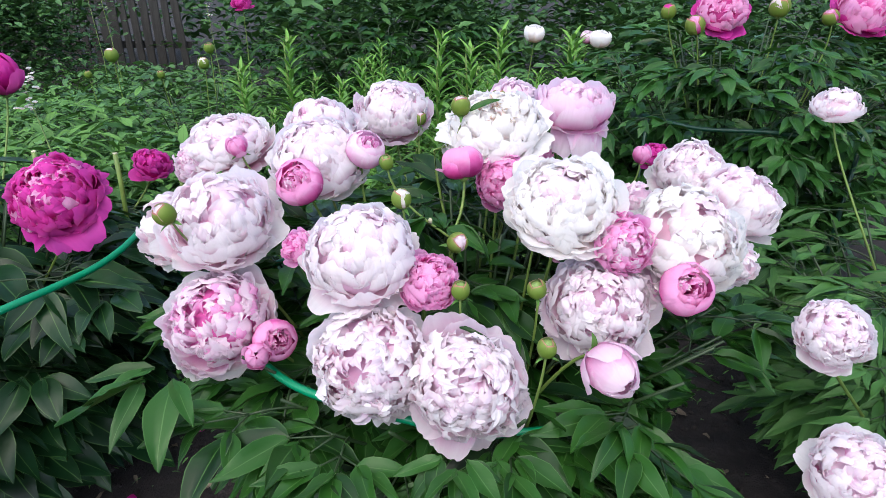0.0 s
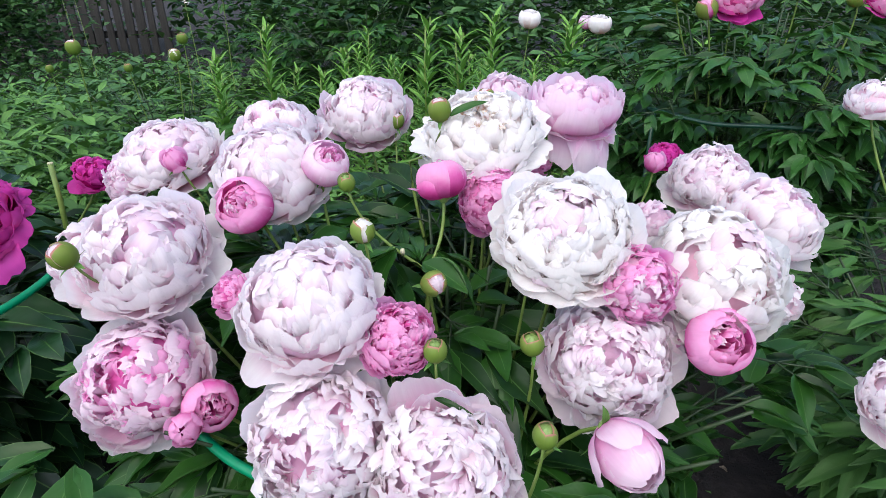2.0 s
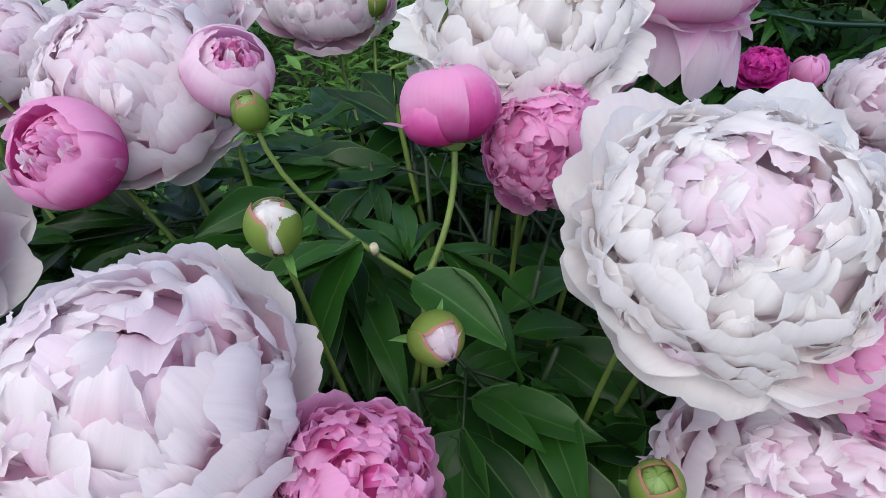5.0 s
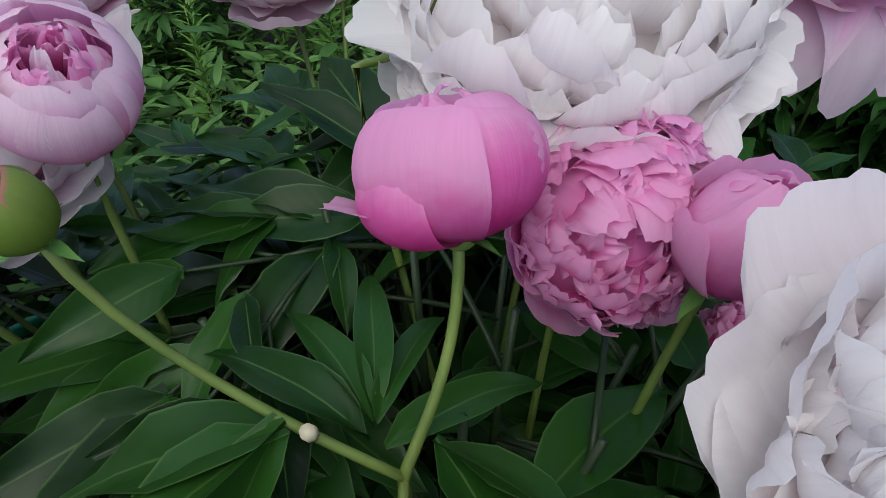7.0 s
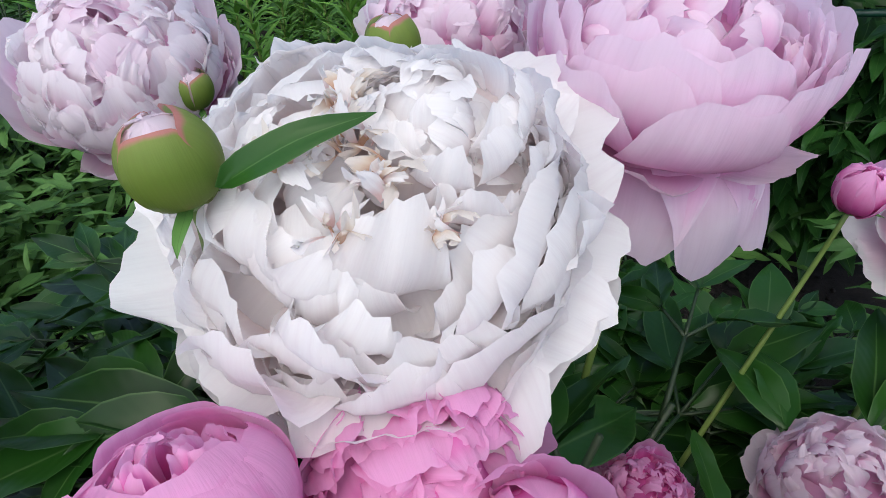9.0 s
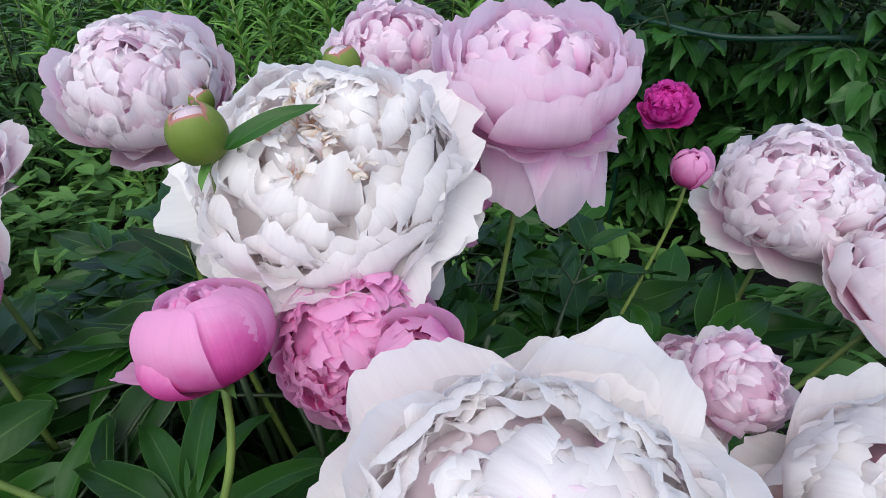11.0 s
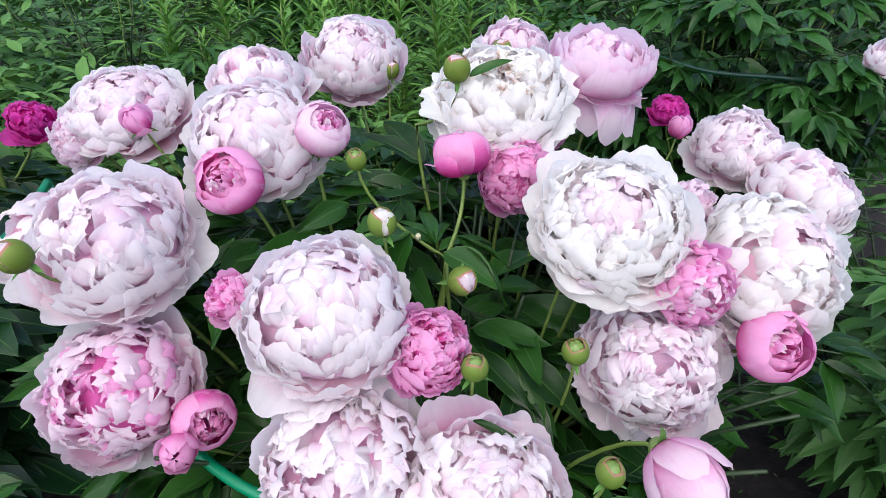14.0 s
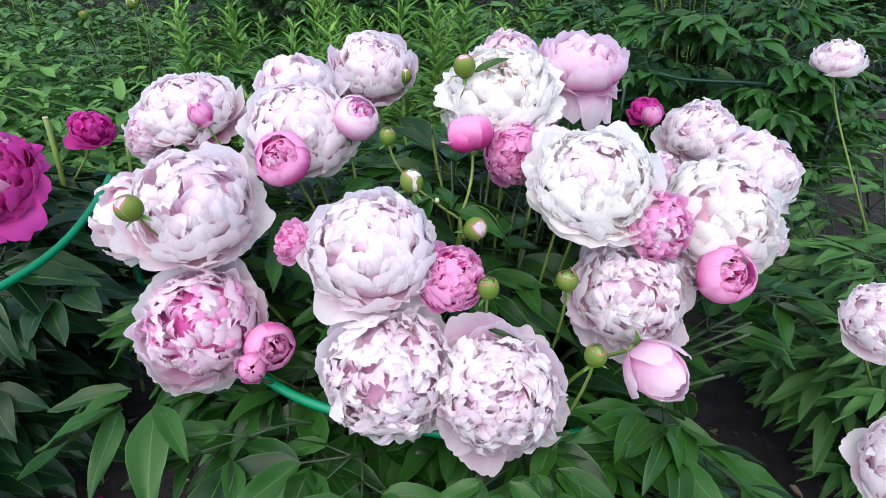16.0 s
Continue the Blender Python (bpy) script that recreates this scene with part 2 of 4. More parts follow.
def cup_shape(seed, curve, half, ruffle, jag, flare=0.0, blunt=0.30, loose=1.0, nu=15, nv=9):
    """A cupped petal of a flower of radius one whose claw is at the origin: curve is its middle line as
    (distance from the axis, height), half its half width; rim waved by ruffle and torn by jag."""
    pts = []
    notch = 0.8 * noise.noise((seed * 3.3, 0.4, 0.9))
    for j in range(nv):
        v = (j / (nv - 1)) ** 0.8
        for i in range(nu):
            u = 2 * i / (nu - 1) - 1
            rim = 0.8 * noise.noise((u * 1.8, seed * 7.3, 1.1)) + 0.5 * noise.noise((u * 4.2, seed * 3.1, 4.4)) + 0.12 * noise.noise((u * 8, seed * 2.3, 7.7)) - 0.6 * math.exp(-((u - notch) / 0.2) ** 2)
            e = v * (1 - blunt * (1 - math.sqrt(1 - 0.97 * u * u)) + jag * rim * v * v)
            rho, z = arc_of(curve, e)
            w = half * (0.30 + 0.70 * math.sin(math.pi / 2 * min(1, 1.35 * v))) * (1 - 0.18 * v ** 4)
            d = ruffle * v ** 1.5 * (noise.noise((u * 1.5 + 3, v * 1.4, seed * 5.7)) + 0.55 * noise.noise((u * 3.9, v * 2.2, seed * 2.9))) + flare * v ** 5
            rho += d
            z += 0.4 * ruffle * v * noise.noise((u * 2.0, v * 2, seed * 1.3 + 9))
            rad = max(max(abs(rho), 0.26) * loose, half * 0.72)
            x = u * w + 0.3 * ruffle * v * noise.noise((u * 1.2, v * 2, seed + 40))
            pts.append((rad * math.sin(x / rad), rho - rad + rad * math.cos(x / rad), z))
    return pts


TIERS = (100, 87, 74, 61, 48, 35, 22, 8)


def tier_curve(phi, lie):
    """Middle line of a petal whose last stretch lies along the dome of the flower, its tip at the polar angle phi."""
    a = radians(phi)
    out, up = 0.93 * math.sin(a), 0.30 + 0.80 * math.cos(a)
    back = (out + lie * math.cos(a) + 0.05 * math.sin(a), max(0.05, up - lie * math.sin(a) + 0.05 * math.cos(a)))
    return ((0.05, 0.02), (0.75 * back[0], 0.0 + 0.35 * back[1]), back, (out, up))


GUARD_CURVES = {
    "saucer": ((0.05, 0.0), (0.50, -0.12), (0.92, -0.10), (1.04, 0.10)),
    "bowl": ((0.05, 0.0), (0.62, -0.10), (0.98, 0.10), (0.98, 0.48)),
    "droop": ((0.05, 0.0), (0.50, 0.06), (0.92, 0.04), (1.02, -0.32)),
    "hang": ((0.05, 0.0), (0.50, 0.10), (0.92, 0.12), (0.98, -0.78)),
    "goblet": ((0.05, 0.0), (0.85, -0.08), (1.05, 0.30), (1.00, 0.76)),
    "goblet_in": ((0.05, 0.0), (0.75, -0.05), (0.92, 0.50), (0.74, 0.92)),
    "globe": ((0.05, 0.0), (1.28, -0.02), (1.28, 1.55), (0.66, 1.80)),
    "globe_in": ((0.05, 0.1), (1.10, 0.1), (1.10, 1.50), (0.48, 1.76)),
    "sepal": ((0.05, 0.0), (1.30, -0.06), (1.32, 1.60), (0.50, 1.93)),
    "tongue": ((0.05, 0.0), (0.45, 0.05), (0.85, 0.25), (1.12, 0.22)),
}
GUARD_FORM = {  # half width, ruffle, tear, roundness, looseness
    "saucer": (0.50, 0.11, 0.05, 0.34, 1.5), "bowl": (0.50, 0.08, 0.05, 0.34, 1.1), "droop": (0.46, 0.12, 0.06, 0.34, 1.8),
    "hang": (0.40, 0.10, 0.05, 0.30, 1.6), "goblet": (0.56, 0.07, 0.05, 0.24, 1.05), "goblet_in": (0.46, 0.09, 0.06, 0.24, 1.0),
    "globe": (0.78, 0.06, 0.035, 0.22, 1.0), "globe_in": (0.62, 0.09, 0.05, 0.22, 1.0), "sepal": (1.04, 0.03, 0.0, 0.24, 1.0),
    "tongue": (0.36, 0.15, 0.09, 0.22, 1.5),
}
PETALS = {}


def petals(kind, mat):
    """The stock of petal meshes of a kind in one colour. broad and frill take the number of their tier."""
    key = (kind, mat.name)
    if key not in PETALS:
        stock = []
        salt = sum(ord(c) * (i + 1) for i, c in enumerate(kind)) % 97 * 0.61
        for q in range(5):
            s = q * 3.7 + salt + 0.5
            k = random.Random(int(s * 100))
            g = (15, 9)
            if kind[:5] in ("broad", "frill"):
                phi = TIERS[int(kind[5:])]
                a = math.sin(radians(phi))
                if kind[:5] == "broad":
                    pts = cup_shape(s, tier_curve(phi, 0.46), (0.22 + 0.22 * a) * k.uniform(0.8, 1.2), 0.09, 0.06, 0.02, 0.36, 0.9)
                else:
                    pts = cup_shape(s, tier_curve(phi, 0.36), (0.15 + 0.12 * a) * k.uniform(0.8, 1.25), 0.12, 0.10, 0.03, 0.34, 0.9)
            elif kind in GUARD_CURVES:
                half, ruf, tear, blunt, loose = GUARD_FORM[kind]
                pts, g = cup_shape(s, GUARD_CURVES[kind], half * k.uniform(0.9, 1.12), ruf, tear, 0.0, blunt, loose, 17, 12), (17, 12)
            elif kind == "guard":
                pts, g = petal_shape(s, 0.50 + 0.08 * k.random(), 0.3 + 0.6 * k.random(), 0.30, 0.17, 0.07, 13, 11), (13, 11)
            elif kind == "thread":
                pts, g = petal_shape(s, 0.09, 0.4, 0.4, 0.5, 0.3, 5, 9), (5, 9)
            elif kind == "curl":
                pts, g = petal_shape(s, 0.30, 1.6, 0.9, 0.55, 0.30, 9, 9), (9, 9)
            elif kind == "core":
                pts, g = [(math.sin(math.pi * j / 8) * math.sin(math.pi * i / 5), math.sin(math.pi * j / 8) * math.cos(math.pi * i / 5), 1 - math.cos(math.pi * j / 8)) for j in range(9) for i in range(11)], (11, 9)
            elif kind == "heart":
                g, pts = (37, 12), []
                for j in range(12):
                    for i in range(37):
                        p, az = radians(118) * j / 11, 2 * math.pi * i / 36
                        w = (math.cos(az) * p * 2.4, math.sin(az) * p * 2.4)
                        fold = 1 + 0.09 * noise.noise((w[0] * 1.2, w[1] * 1.2, s)) + 0.07 * noise.noise((w[0] * 3, w[1] * 3, s * 2))
                        pts.append((0.79 * fold * math.sin(p) * math.sin(az), 0.79 * fold * math.sin(p) * math.cos(az), 0.26 + 0.60 * fold * math.cos(p)))
            elif kind == "sheath":
                pts, g = wrap_shape(s, 0.95, 2.85 + 0.25 * k.random(), 0.03, 11, 9), (11, 9)
            else:
                pts, g = wrap_shape(s, 0.80, 1.85 + 0.4 * k.random(), 0.08, 11, 9), (11, 9)
            f, uv = sheet(*g)
            # kept low on the colour ramp: paints the pink shade between the petals
            if kind == "heart":
                uv = [(3 * u, 0.42 + 0.12 * v) for u, v in uv]
            stock.append(mesh_from("petal", pts, f, uv, mat))
        PETALS[key] = stock
    return PETALS[key]


def turn_to(axis, spin=0.0):
    return Vector(axis).normalized().to_track_quat("Z", "Y").to_matrix().to_4x4() @ Matrix.Rotation(spin, 4, "Z")


def child(name, me, parent, m, label=""):
    ob = new(name, me)
    ob.parent = parent
    ob.matrix_basis = m
    if label:
        ob["label"] = label
    return ob


def tube(path, radii, sides=6):
    """Verts, faces and uvs of a round tube along path."""
    vs, fs, uv = [], [], []
    n = len(path)
    for i, p in enumerate(path):
        d = (path[min(i + 1, n - 1)] - path[max(i - 1, 0)]).normalized()
        q = d.to_track_quat("Z", "Y")
        for s in range(sides):
            a = 2 * math.pi * s / sides
            vs.append(p + q @ Vector((math.cos(a) * radii[i], math.sin(a) * radii[i], 0)))
            uv.append((s / sides, i / (n - 1)))
    for i in range(n - 1):
        for s in range(sides):
            t = (s + 1) % sides
            fs.append((i * sides + s, i * sides + t, (i + 1) * sides + t, (i + 1) * sides + s))
    fs.append(tuple(range(sides))[::-1])
    fs.append(tuple(range((n - 1) * sides, n * sides)))
    return vs, fs, uv


def bezier(a, b, c, d, n=12):
    return [a * (1 - t) ** 3 + b * 3 * t * (1 - t) ** 2 + c * 3 * t * t * (1 - t) + d * t ** 3 for t in [i / (n - 1) for i in range(n)]]


def leaf_mesh(name, mat, seed, wide, droop, fold, n=8, wave=0.05):
    """A pointed leaf one unit long, growing along +y, folded on its midrib."""
    pts, uv = [], []
    for j in range(n):
        v = j / (n - 1)
        w = wide * (math.sin(math.pi * min(1, v ** 0.8)) ** 0.85 * (1 - 0.25 * v) + 0.02) if v < 1 else 0.004
        for i in range(5):
            u = i / 2 - 1
            z = fold * abs(u) * w - droop * v * v + wave * noise.noise((u + seed, v * 3, seed * 4.1)) * abs(u)
            pts.append((u * w + 0.06 * noise.noise((v * 2, seed, 8.0)) * v, v * (1 - 0.3 * droop * v), z))
            uv.append((i / 4, v))
    f, _ = sheet(5, n)
    return mesh_from(name, pts, f, uv, mat)


class Pile:
    """Many small pieces gathered into one mesh."""

    def __init__(self):
        self.v, self.f, self.u, self.n = [], [], [], 0

    def add(self, vs, fs, uvs):
        self.v.append(np.asarray([tuple(p) for p in vs]))
        self.f += [tuple(i + self.n for i in f) for f in fs]
        self.u.append(np.asarray(uvs))
        self.n += len(vs)

    def add_mesh(self, stock, m):
        a = np.array(m)
        self.v.append(stock[0] @ a[:3, :3].T + a[:3, 3])
        self.f += [tuple(i + self.n for i in f) for f in stock[1]]
        self.u.append(stock[2])
        self.n += len(stock[0])

    def mesh(self, name, mat):
        return mesh_from(name, np.concatenate(self.v), self.f, np.concatenate(self.u), mat)


def stock_of(me):
    vs = np.array([tuple(v.co) for v in me.vertices])
    uv = np.zeros((len(vs), 2))
    for l in me.loops:
        uv[l.vertex_index] = me.uv_layers[0].data[l.index].uv
    return vs, [tuple(p.vertices) for p in me.polygons], uv


# ---- ground ----
def ground():
    n = 90
    xs = np.sign(np.linspace(-1, 1, n)) * np.abs(np.linspace(-1, 1, n)) ** 4 * 60
    ys = 1.0 + np.sign(np.linspace(-1, 1, n)) * np.abs(np.linspace(-1, 1, n)) ** 4 * 60
    pts, uv = [], []
    for y in ys:
        for x in xs:
            near = 1 / (1 + 0.02 * (x * x + y * y))
            z = near * (0.03 * noise.noise((x * 2.2, y * 2.2, 0)) + 0.02 * noise.noise((x * 9, y * 9, 3)))
            pts.append((x, y, z - 0.01))
            uv.append((x, y))
    f, _ = sheet(n, n)
    return tagged(new("ground", mesh_from("ground", pts, f, uv, SOIL)), "bare dark garden soil between the plants", "ground", kind="structure")


ground()


# ---- blossoms ----
CROWN = Vector((0.04, 0.80, 0))


HEADS = []


def stem_of(parent, head, axis, crown, via=None, r0=0.0035, r1=0.005, mat=STEM):
    ax = Vector(axis).normalized()
    k = random.Random(int(abs(head.x * 977 + head.y * 771) * 10))
    foot = crown + Vector((k.uniform(-.07, .07), k.uniform(-.07, .07), -0.02))
    low = foot + Vector(((head.x - foot.x) * 0.35, (head.y - foot.y) * 0.35, head.z * 0.55))
    if via:
        via = Vector(via)
        path = bezier(head + ax * 0.004, head - ax * 0.03 - Vector((0, 0, 0.02)), via + (head - via) * 0.3 - Vector((0, 0, 0.012)), via, 10)
        path += bezier(via, via - Vector((0, 0, 0.1)), low, foot, 10)[1:]
    else:
        path = bezier(head + ax * 0.004, head - ax * 0.07 - Vector((0, 0, 0.03)), low, foot, 14)
    n = len(path) - 1
    vs, fs, uv = tube(path, [r0 + (r1 - r0) * i / n for i in range(n + 1)], 8)
    child("stem", mesh_from("stem", vs, fs, uv, mat), parent, Matrix.Identity(4))


SEPAL = {}


def sepals(parent, head, axis, r, count=5, spread=75, length=1.1, spin=0.0):
    if "s" not in SEPAL:
        SEPAL["s"] = leaf_mesh("sepal", BUD, 3.0, 0.34, -0.25, -0.5, 6)
        SEPAL["b"] = leaf_mesh("bract", LEAF_WEED, 5.0, 0.13, 0.15, 0.3, 6)
    t = Matrix.Translation(head) @ turn_to(axis, spin)
    # the green cup under the petals, which carries the sepals
    vs, fs, uv = tube([t @ Vector((0, 0, z * r)) for z in (-0.22, -0.14, -0.04, 0.03)], [0.06 * r + 0.002, 0.16 * r + 0.002, 0.26 * r + 0.002, 0.30 * r + 0.002], 10)
    parent = child("calyx", mesh_from("calyx", vs, fs, uv, BUD), parent, Matrix.Identity(4), "small green cup below the petals")
    for i in range(count):
        m = t @ Matrix.Rotation(i * 2 * math.pi / count + 0.3, 4, "Z") @ Matrix.Rotation(radians(90 - spread), 4, "X") @ Matrix.Scale(r * length, 4)
        child("sepal", SEPAL["s" if count == 5 and i % 2 == 0 else "b"], parent, m, "green sepal")


def blossom(name, label, group, head, axis, r, style, mat, inner=None, crown=CROWN, seed=0, count=140, guards=9, guard_tilt=94, guard_size=1.0, flat=1.0, frill=0.4, heart=None, via=None, closed=False, blown=0.15):
    """One flowering stem. head is where the petals join the stem, axis the way the flower faces, r its radius.
    frill: how much of the dome is narrow torn petals rather than broad cups; heart: colour of its deepest petals; blown: how loosely they stand."""
    k = random.Random(seed * 17 + 5)
    head = Vector(head)
    root = tagged(new(name), label, "flower" if "bud" not in name else "flower bud", group)
    inner = inner or mat
    spin = k.random() * 6
    t = Matrix.Translation(head) @ turn_to(axis, spin)
    if style in ("open", "bomb") or closed:
        # set square to the world, so that its lopsided parts lie where they grew
        z = Vector(axis).normalized()
        x = (Vector((1, 0, 0)) - z * z.x).normalized()
        t = Matrix.Translation(head) @ Matrix((x, z.cross(x), z)).transposed().to_4x4()

    def lay(kind, az, colour, size=1.0, tilt=0.0, roll=0.0, wide=1.0, at=(0, 0, 0), high=1.0):
        """A petal at the azimuth az in degrees (0 along x), opened by tilt degrees, rolled on its own length."""
        m = Matrix.Translation(Vector(at) * r) @ Matrix.Rotation(radians(az - 90), 4, "Z") @ Matrix.Rotation(radians(-tilt), 4, "X")
        if roll:
            m = m @ Matrix.Rotation(roll, 4, Vector((0, 0.55, 0.8)))
        child("petal", k.choice(petals(kind, colour)), root, t @ m @ Matrix.Diagonal((r * size * wide, r * size, r * size * high, 1)))

    def dome(n, mat, inner, frill, heart, size=1.0, at=(0, 0, 0), wide_open=100, high=1.0, bare=None):
        """Petals within petals in a spiral, broad cups and narrow torn ones mixed; none with its tip where bare() holds."""
        n = int(n)
        m = Matrix.Translation(Vector(at) * r) @ Matrix.Diagonal((r * size, r * size, r * size * high * (0.8 if style == "open" else 1), 1))
        child("heart", petals("heart", BLUSH if mat == CREAM and heart else heart or inner)[seed % 5], root, t @ m, "packed innermost petals")
        for i in range(n):
            phi = wide_open * (1 - (i + 0.5) / n) ** 0.92 + k.uniform(-4, 4)
            az = i * 137.5 + k.uniform(-18, 18)
            ca, sa = math.cos(radians(az)), math.sin(radians(az))
            if bare and bare(math.sin(radians(phi)) * ca, math.sin(radians(phi)) * sa):
                continue
            q = min(range(len(TIERS)), key=lambda j: abs(TIERS[j] - phi))
            lump = noise.noise((ca * phi / 32, sa * phi / 32, seed * 1.7))
            small = k.random() < frill * (1.5 if phi < 40 else 0.8)
            colour = inner if phi < 80 or k.random() < 0.5 else mat
            sz = size * (1 + 0.14 * lump) * k.uniform(0.95, 1.05)
            if heart and (phi < 24 or (small and k.random() < 0.20)):
                colour, sz = (heart if k.random() < 0.55 else inner), sz * k.uniform(0.96, 1.02)
            open_by = phi - TIERS[q] + k.uniform(-5, 6) + 7 * lump
            if k.random() < blown:
                open_by += k.uniform(3, 11)
            roll = k.uniform(-.7, .7) if small else k.uniform(-.32, .32)
            if phi < 40:
                roll *= 2.5
                open_by += k.uniform(-14, 6)
            lay(("frill" if small else "broad") + str(q), az, colour, sz, open_by, roll, k.uniform(0.85, 1.15), at, high)

    if style == "full":
        kind = "bowl" if guard_tilt < 80 else "droop" if guard_tilt > 97 else "saucer"
        for i in range(guards + guards // 2):
            row = i // guards
            long = guard_size * (k.uniform(0.97, 1.08) if k.random() < 0.45 else k.uniform(0.85, 0.96)) * (1 - 0.05 * row)
            lay("bowl" if row and kind == "saucer" else kind, (i * (1 + row) + 0.5 * row + k.uniform(-.3, .3)) * 360 / guards, mat, long, k.uniform(-10, 12), k.uniform(-.12, .12), k.uniform(0.85, 1.12))
        dome(count * (0.95 if frill < 0.42 else 1.1), mat, inner, frill, heart, 0.84, (0, 0, 0), 80, flat)
    elif style == "open":
        # overblown: loose wavy petals thrown open, a fresh ball still closed on one side, withered stamens between
        for az, long, tilt in ((-100, 1.0, 0), (-62, 1.05, 8), (-140, 0.95, -2)):
            lay("saucer" if az < -90 else "droop", az, mat, long, tilt, 0, 1.05)
        for q, (kind, n, long, tilt) in enumerate((("saucer", 9, 1.0, 4), ("tongue", 13, 0.98, 2), ("bowl", 9, 0.94, 12))):
            for i in range(n):
                az = (i + 0.5 * (q % 2) + k.uniform(-.3, .3)) * 360 / n
                lay(kind, az, mat, long * k.uniform(0.90, 1.07), tilt + k.uniform(-9, 9), k.uniform(-.3, .3), k.uniform(0.85, 1.2))
        dome(130, mat, mat, 0.25, None, 0.94, (0, 0, 0), 84, 0.72, lambda x, y: math.hypot(x + 0.04, y + 0.03) < 0.13)
        dome(52, mat, mat, 0.0, None, 0.44, (0.36, 0.12, 0.40), 86, 1.0)
        for cx, cy, n in ((-0.04, 0.22, 16), (-0.02, 0.04, 18), (-0.22, -0.02, 16), (0.08, -0.16, 18), (0.28, -0.34, 10), (-0.08, -0.30, 10)):
            for i in range(n):
                m = Matrix.Translation((cx * r + k.gauss(0, 0.04) * r, cy * r + k.gauss(0, 0.04) * r, (0.74 - 0.3 * math.hypot(cx, cy) ** 2) * r)) @ Matrix.Rotation(i * 2.4, 4, "Z") @ Matrix.Rotation(radians(-k.uniform(5, 70)), 4, "X") @ Matrix.Rotation(k.uniform(-2, 2), 4, "Z")
                child("petal", k.choice(petals("thread" if i % 3 == 0 else "curl", TISSUE if i % 2 else mat)), root, t @ m @ Matrix.Scale(r * k.uniform(0.08, 0.16), 4))
    elif style == "bomb":
        # a deep bowl of smooth petals over a few that hang down
        for az, long in ((-78, 1.0), (-48, 0.96), (-112, 0.88), (-15, 0.95), (178, 0.98), (100, 0.9), (40, 0.9)):
            lay("hang" if az < -30 else "droop", az, mat, long, k.uniform(-6, 6), 0, k.uniform(1.1, 1.3))
        for i in range(5):
            lay("saucer", i * 72 + 20, mat, 0.98, k.uniform(-4, 4), 0, 0.9)
        for q, (kind, n, size) in enumerate((("goblet", 7, 1.0), ("goblet", 7, 0.95), ("goblet_in", 8, 0.97), ("goblet_in", 8, 0.90))):
            for i in range(n):
                lay(kind, (i + 0.5 * q) * 360 / n + k.uniform(-8, 8), mat, size * k.uniform(0.95, 1.04), k.uniform(-5, 6), 0, k.uniform(0.9, 1.1))
        dome(count, inner, inner, 0.7, heart, 0.90, (0, 0, 0), 66, 0.92)
    elif style == "cup":
        squat = 0.86 if closed else 0.94
        for q, (kind, n) in enumerate((("globe", 6), ("globe", 5), ("globe_in", 6))):
            for i in range(n):
                lay(kind, (i + 0.5 * q) * 360 / n + k.uniform(-10, 10), mat, (1.06 if closed else 1.0) - 0.05 * q, k.uniform(-5, 4) + (0 if closed else 3), 0, k.uniform(0.9, 1.1), (0, 0, 0), squat * k.uniform(0.90, 1.04))
        if closed:
            lay("tongue", -168, mat, 1.45, -10, 0, 1.0)
            lay("globe", -140, mat, 1.06, 10, 0, 0.8, (0, 0, 0), 0.62)
        for i in range(count + 16):
            q = i * 5 // (count + 16)
            colour = inner if k.random() < 0.75 else ROSE if inner == PINK and not closed else inner
            lay("frill" + str(3 + q), i * 137.5, colour, 0.84, k.uniform(-5, 4), k.uniform(-.5, .5), k.uniform(1.3, 1.8), (0, 0, 0), 1.86 * k.uniform(0.94, 1.03))
        sepals(root, head, axis, r * 0.8, 3, 88)
    elif style == "ball":
        for i in range(12):
            m2 = Matrix.Rotation(i * 2.39996, 4, "Z") @ Matrix.Rotation(k.uniform(-.1, .1), 4, "X") @ Matrix.Diagonal((1, 1, 1.14 + 0.01 * i, 1))
            child("petal", k.choice(petals("sheath" if i > 3 else "wrap", mat)), root, t @ m2 @ Matrix.Scale(r * (1.0 - 0.03 * i), 4))
        for i in range(8):
            lay("globe_in", i * 137.5, inner, 0.95 - 0.03 * i, k.uniform(-8, 2), 0, 0.9, (0, 0, 0), 1.18)
        sepals(root, head, axis, r * 1.0, 3, 80)
    else:
        child("petal", petals("core", mat)[0], root, t @ Matrix.Translation((0, 0, 0.05 * r)) @ Matrix.Diagonal((r * 0.90, r * 0.90, r * 0.98, 1)))
        for i in range(4):
            child("petal", petals("sheath", mat)[i], root, t @ Matrix.Rotation(i * 2.39996, 4, "Z") @ Matrix.Diagonal((1, 1, 1.06, 1)) @ Matrix.Scale(r * (0.97 - 0.012 * i), 4))
        green = mat == BUD
        for i in range(4 if green else 3):
            az = i * (96 if green else 108) + 24
            m = Matrix.Rotation(radians(az), 4, "Z") @ Matrix.Rotation(radians(k.uniform(-3, 3)), 4, "X") @ Matrix.Diagonal((1, 1, (1.06 if green else 1.02) * k.uniform(0.94, 1.03), 1))
            child("sepal", petals("sepal", SEPAL_SKIN)[i], root, t @ m @ Matrix.Scale(r * (0.99 + 0.015 * i), 4), "green sepal")
        sepals(root, head, axis, r * 1.1, 3, 92, 1.5, k.random() * 6)
    if style in ("full", "open", "bomb"):
        sepals(root, head, axis, r * 0.45, 5, 100, 1.0, k.random() * 6)
    HEADS.append((head, Vector(axis).normalized(), r))
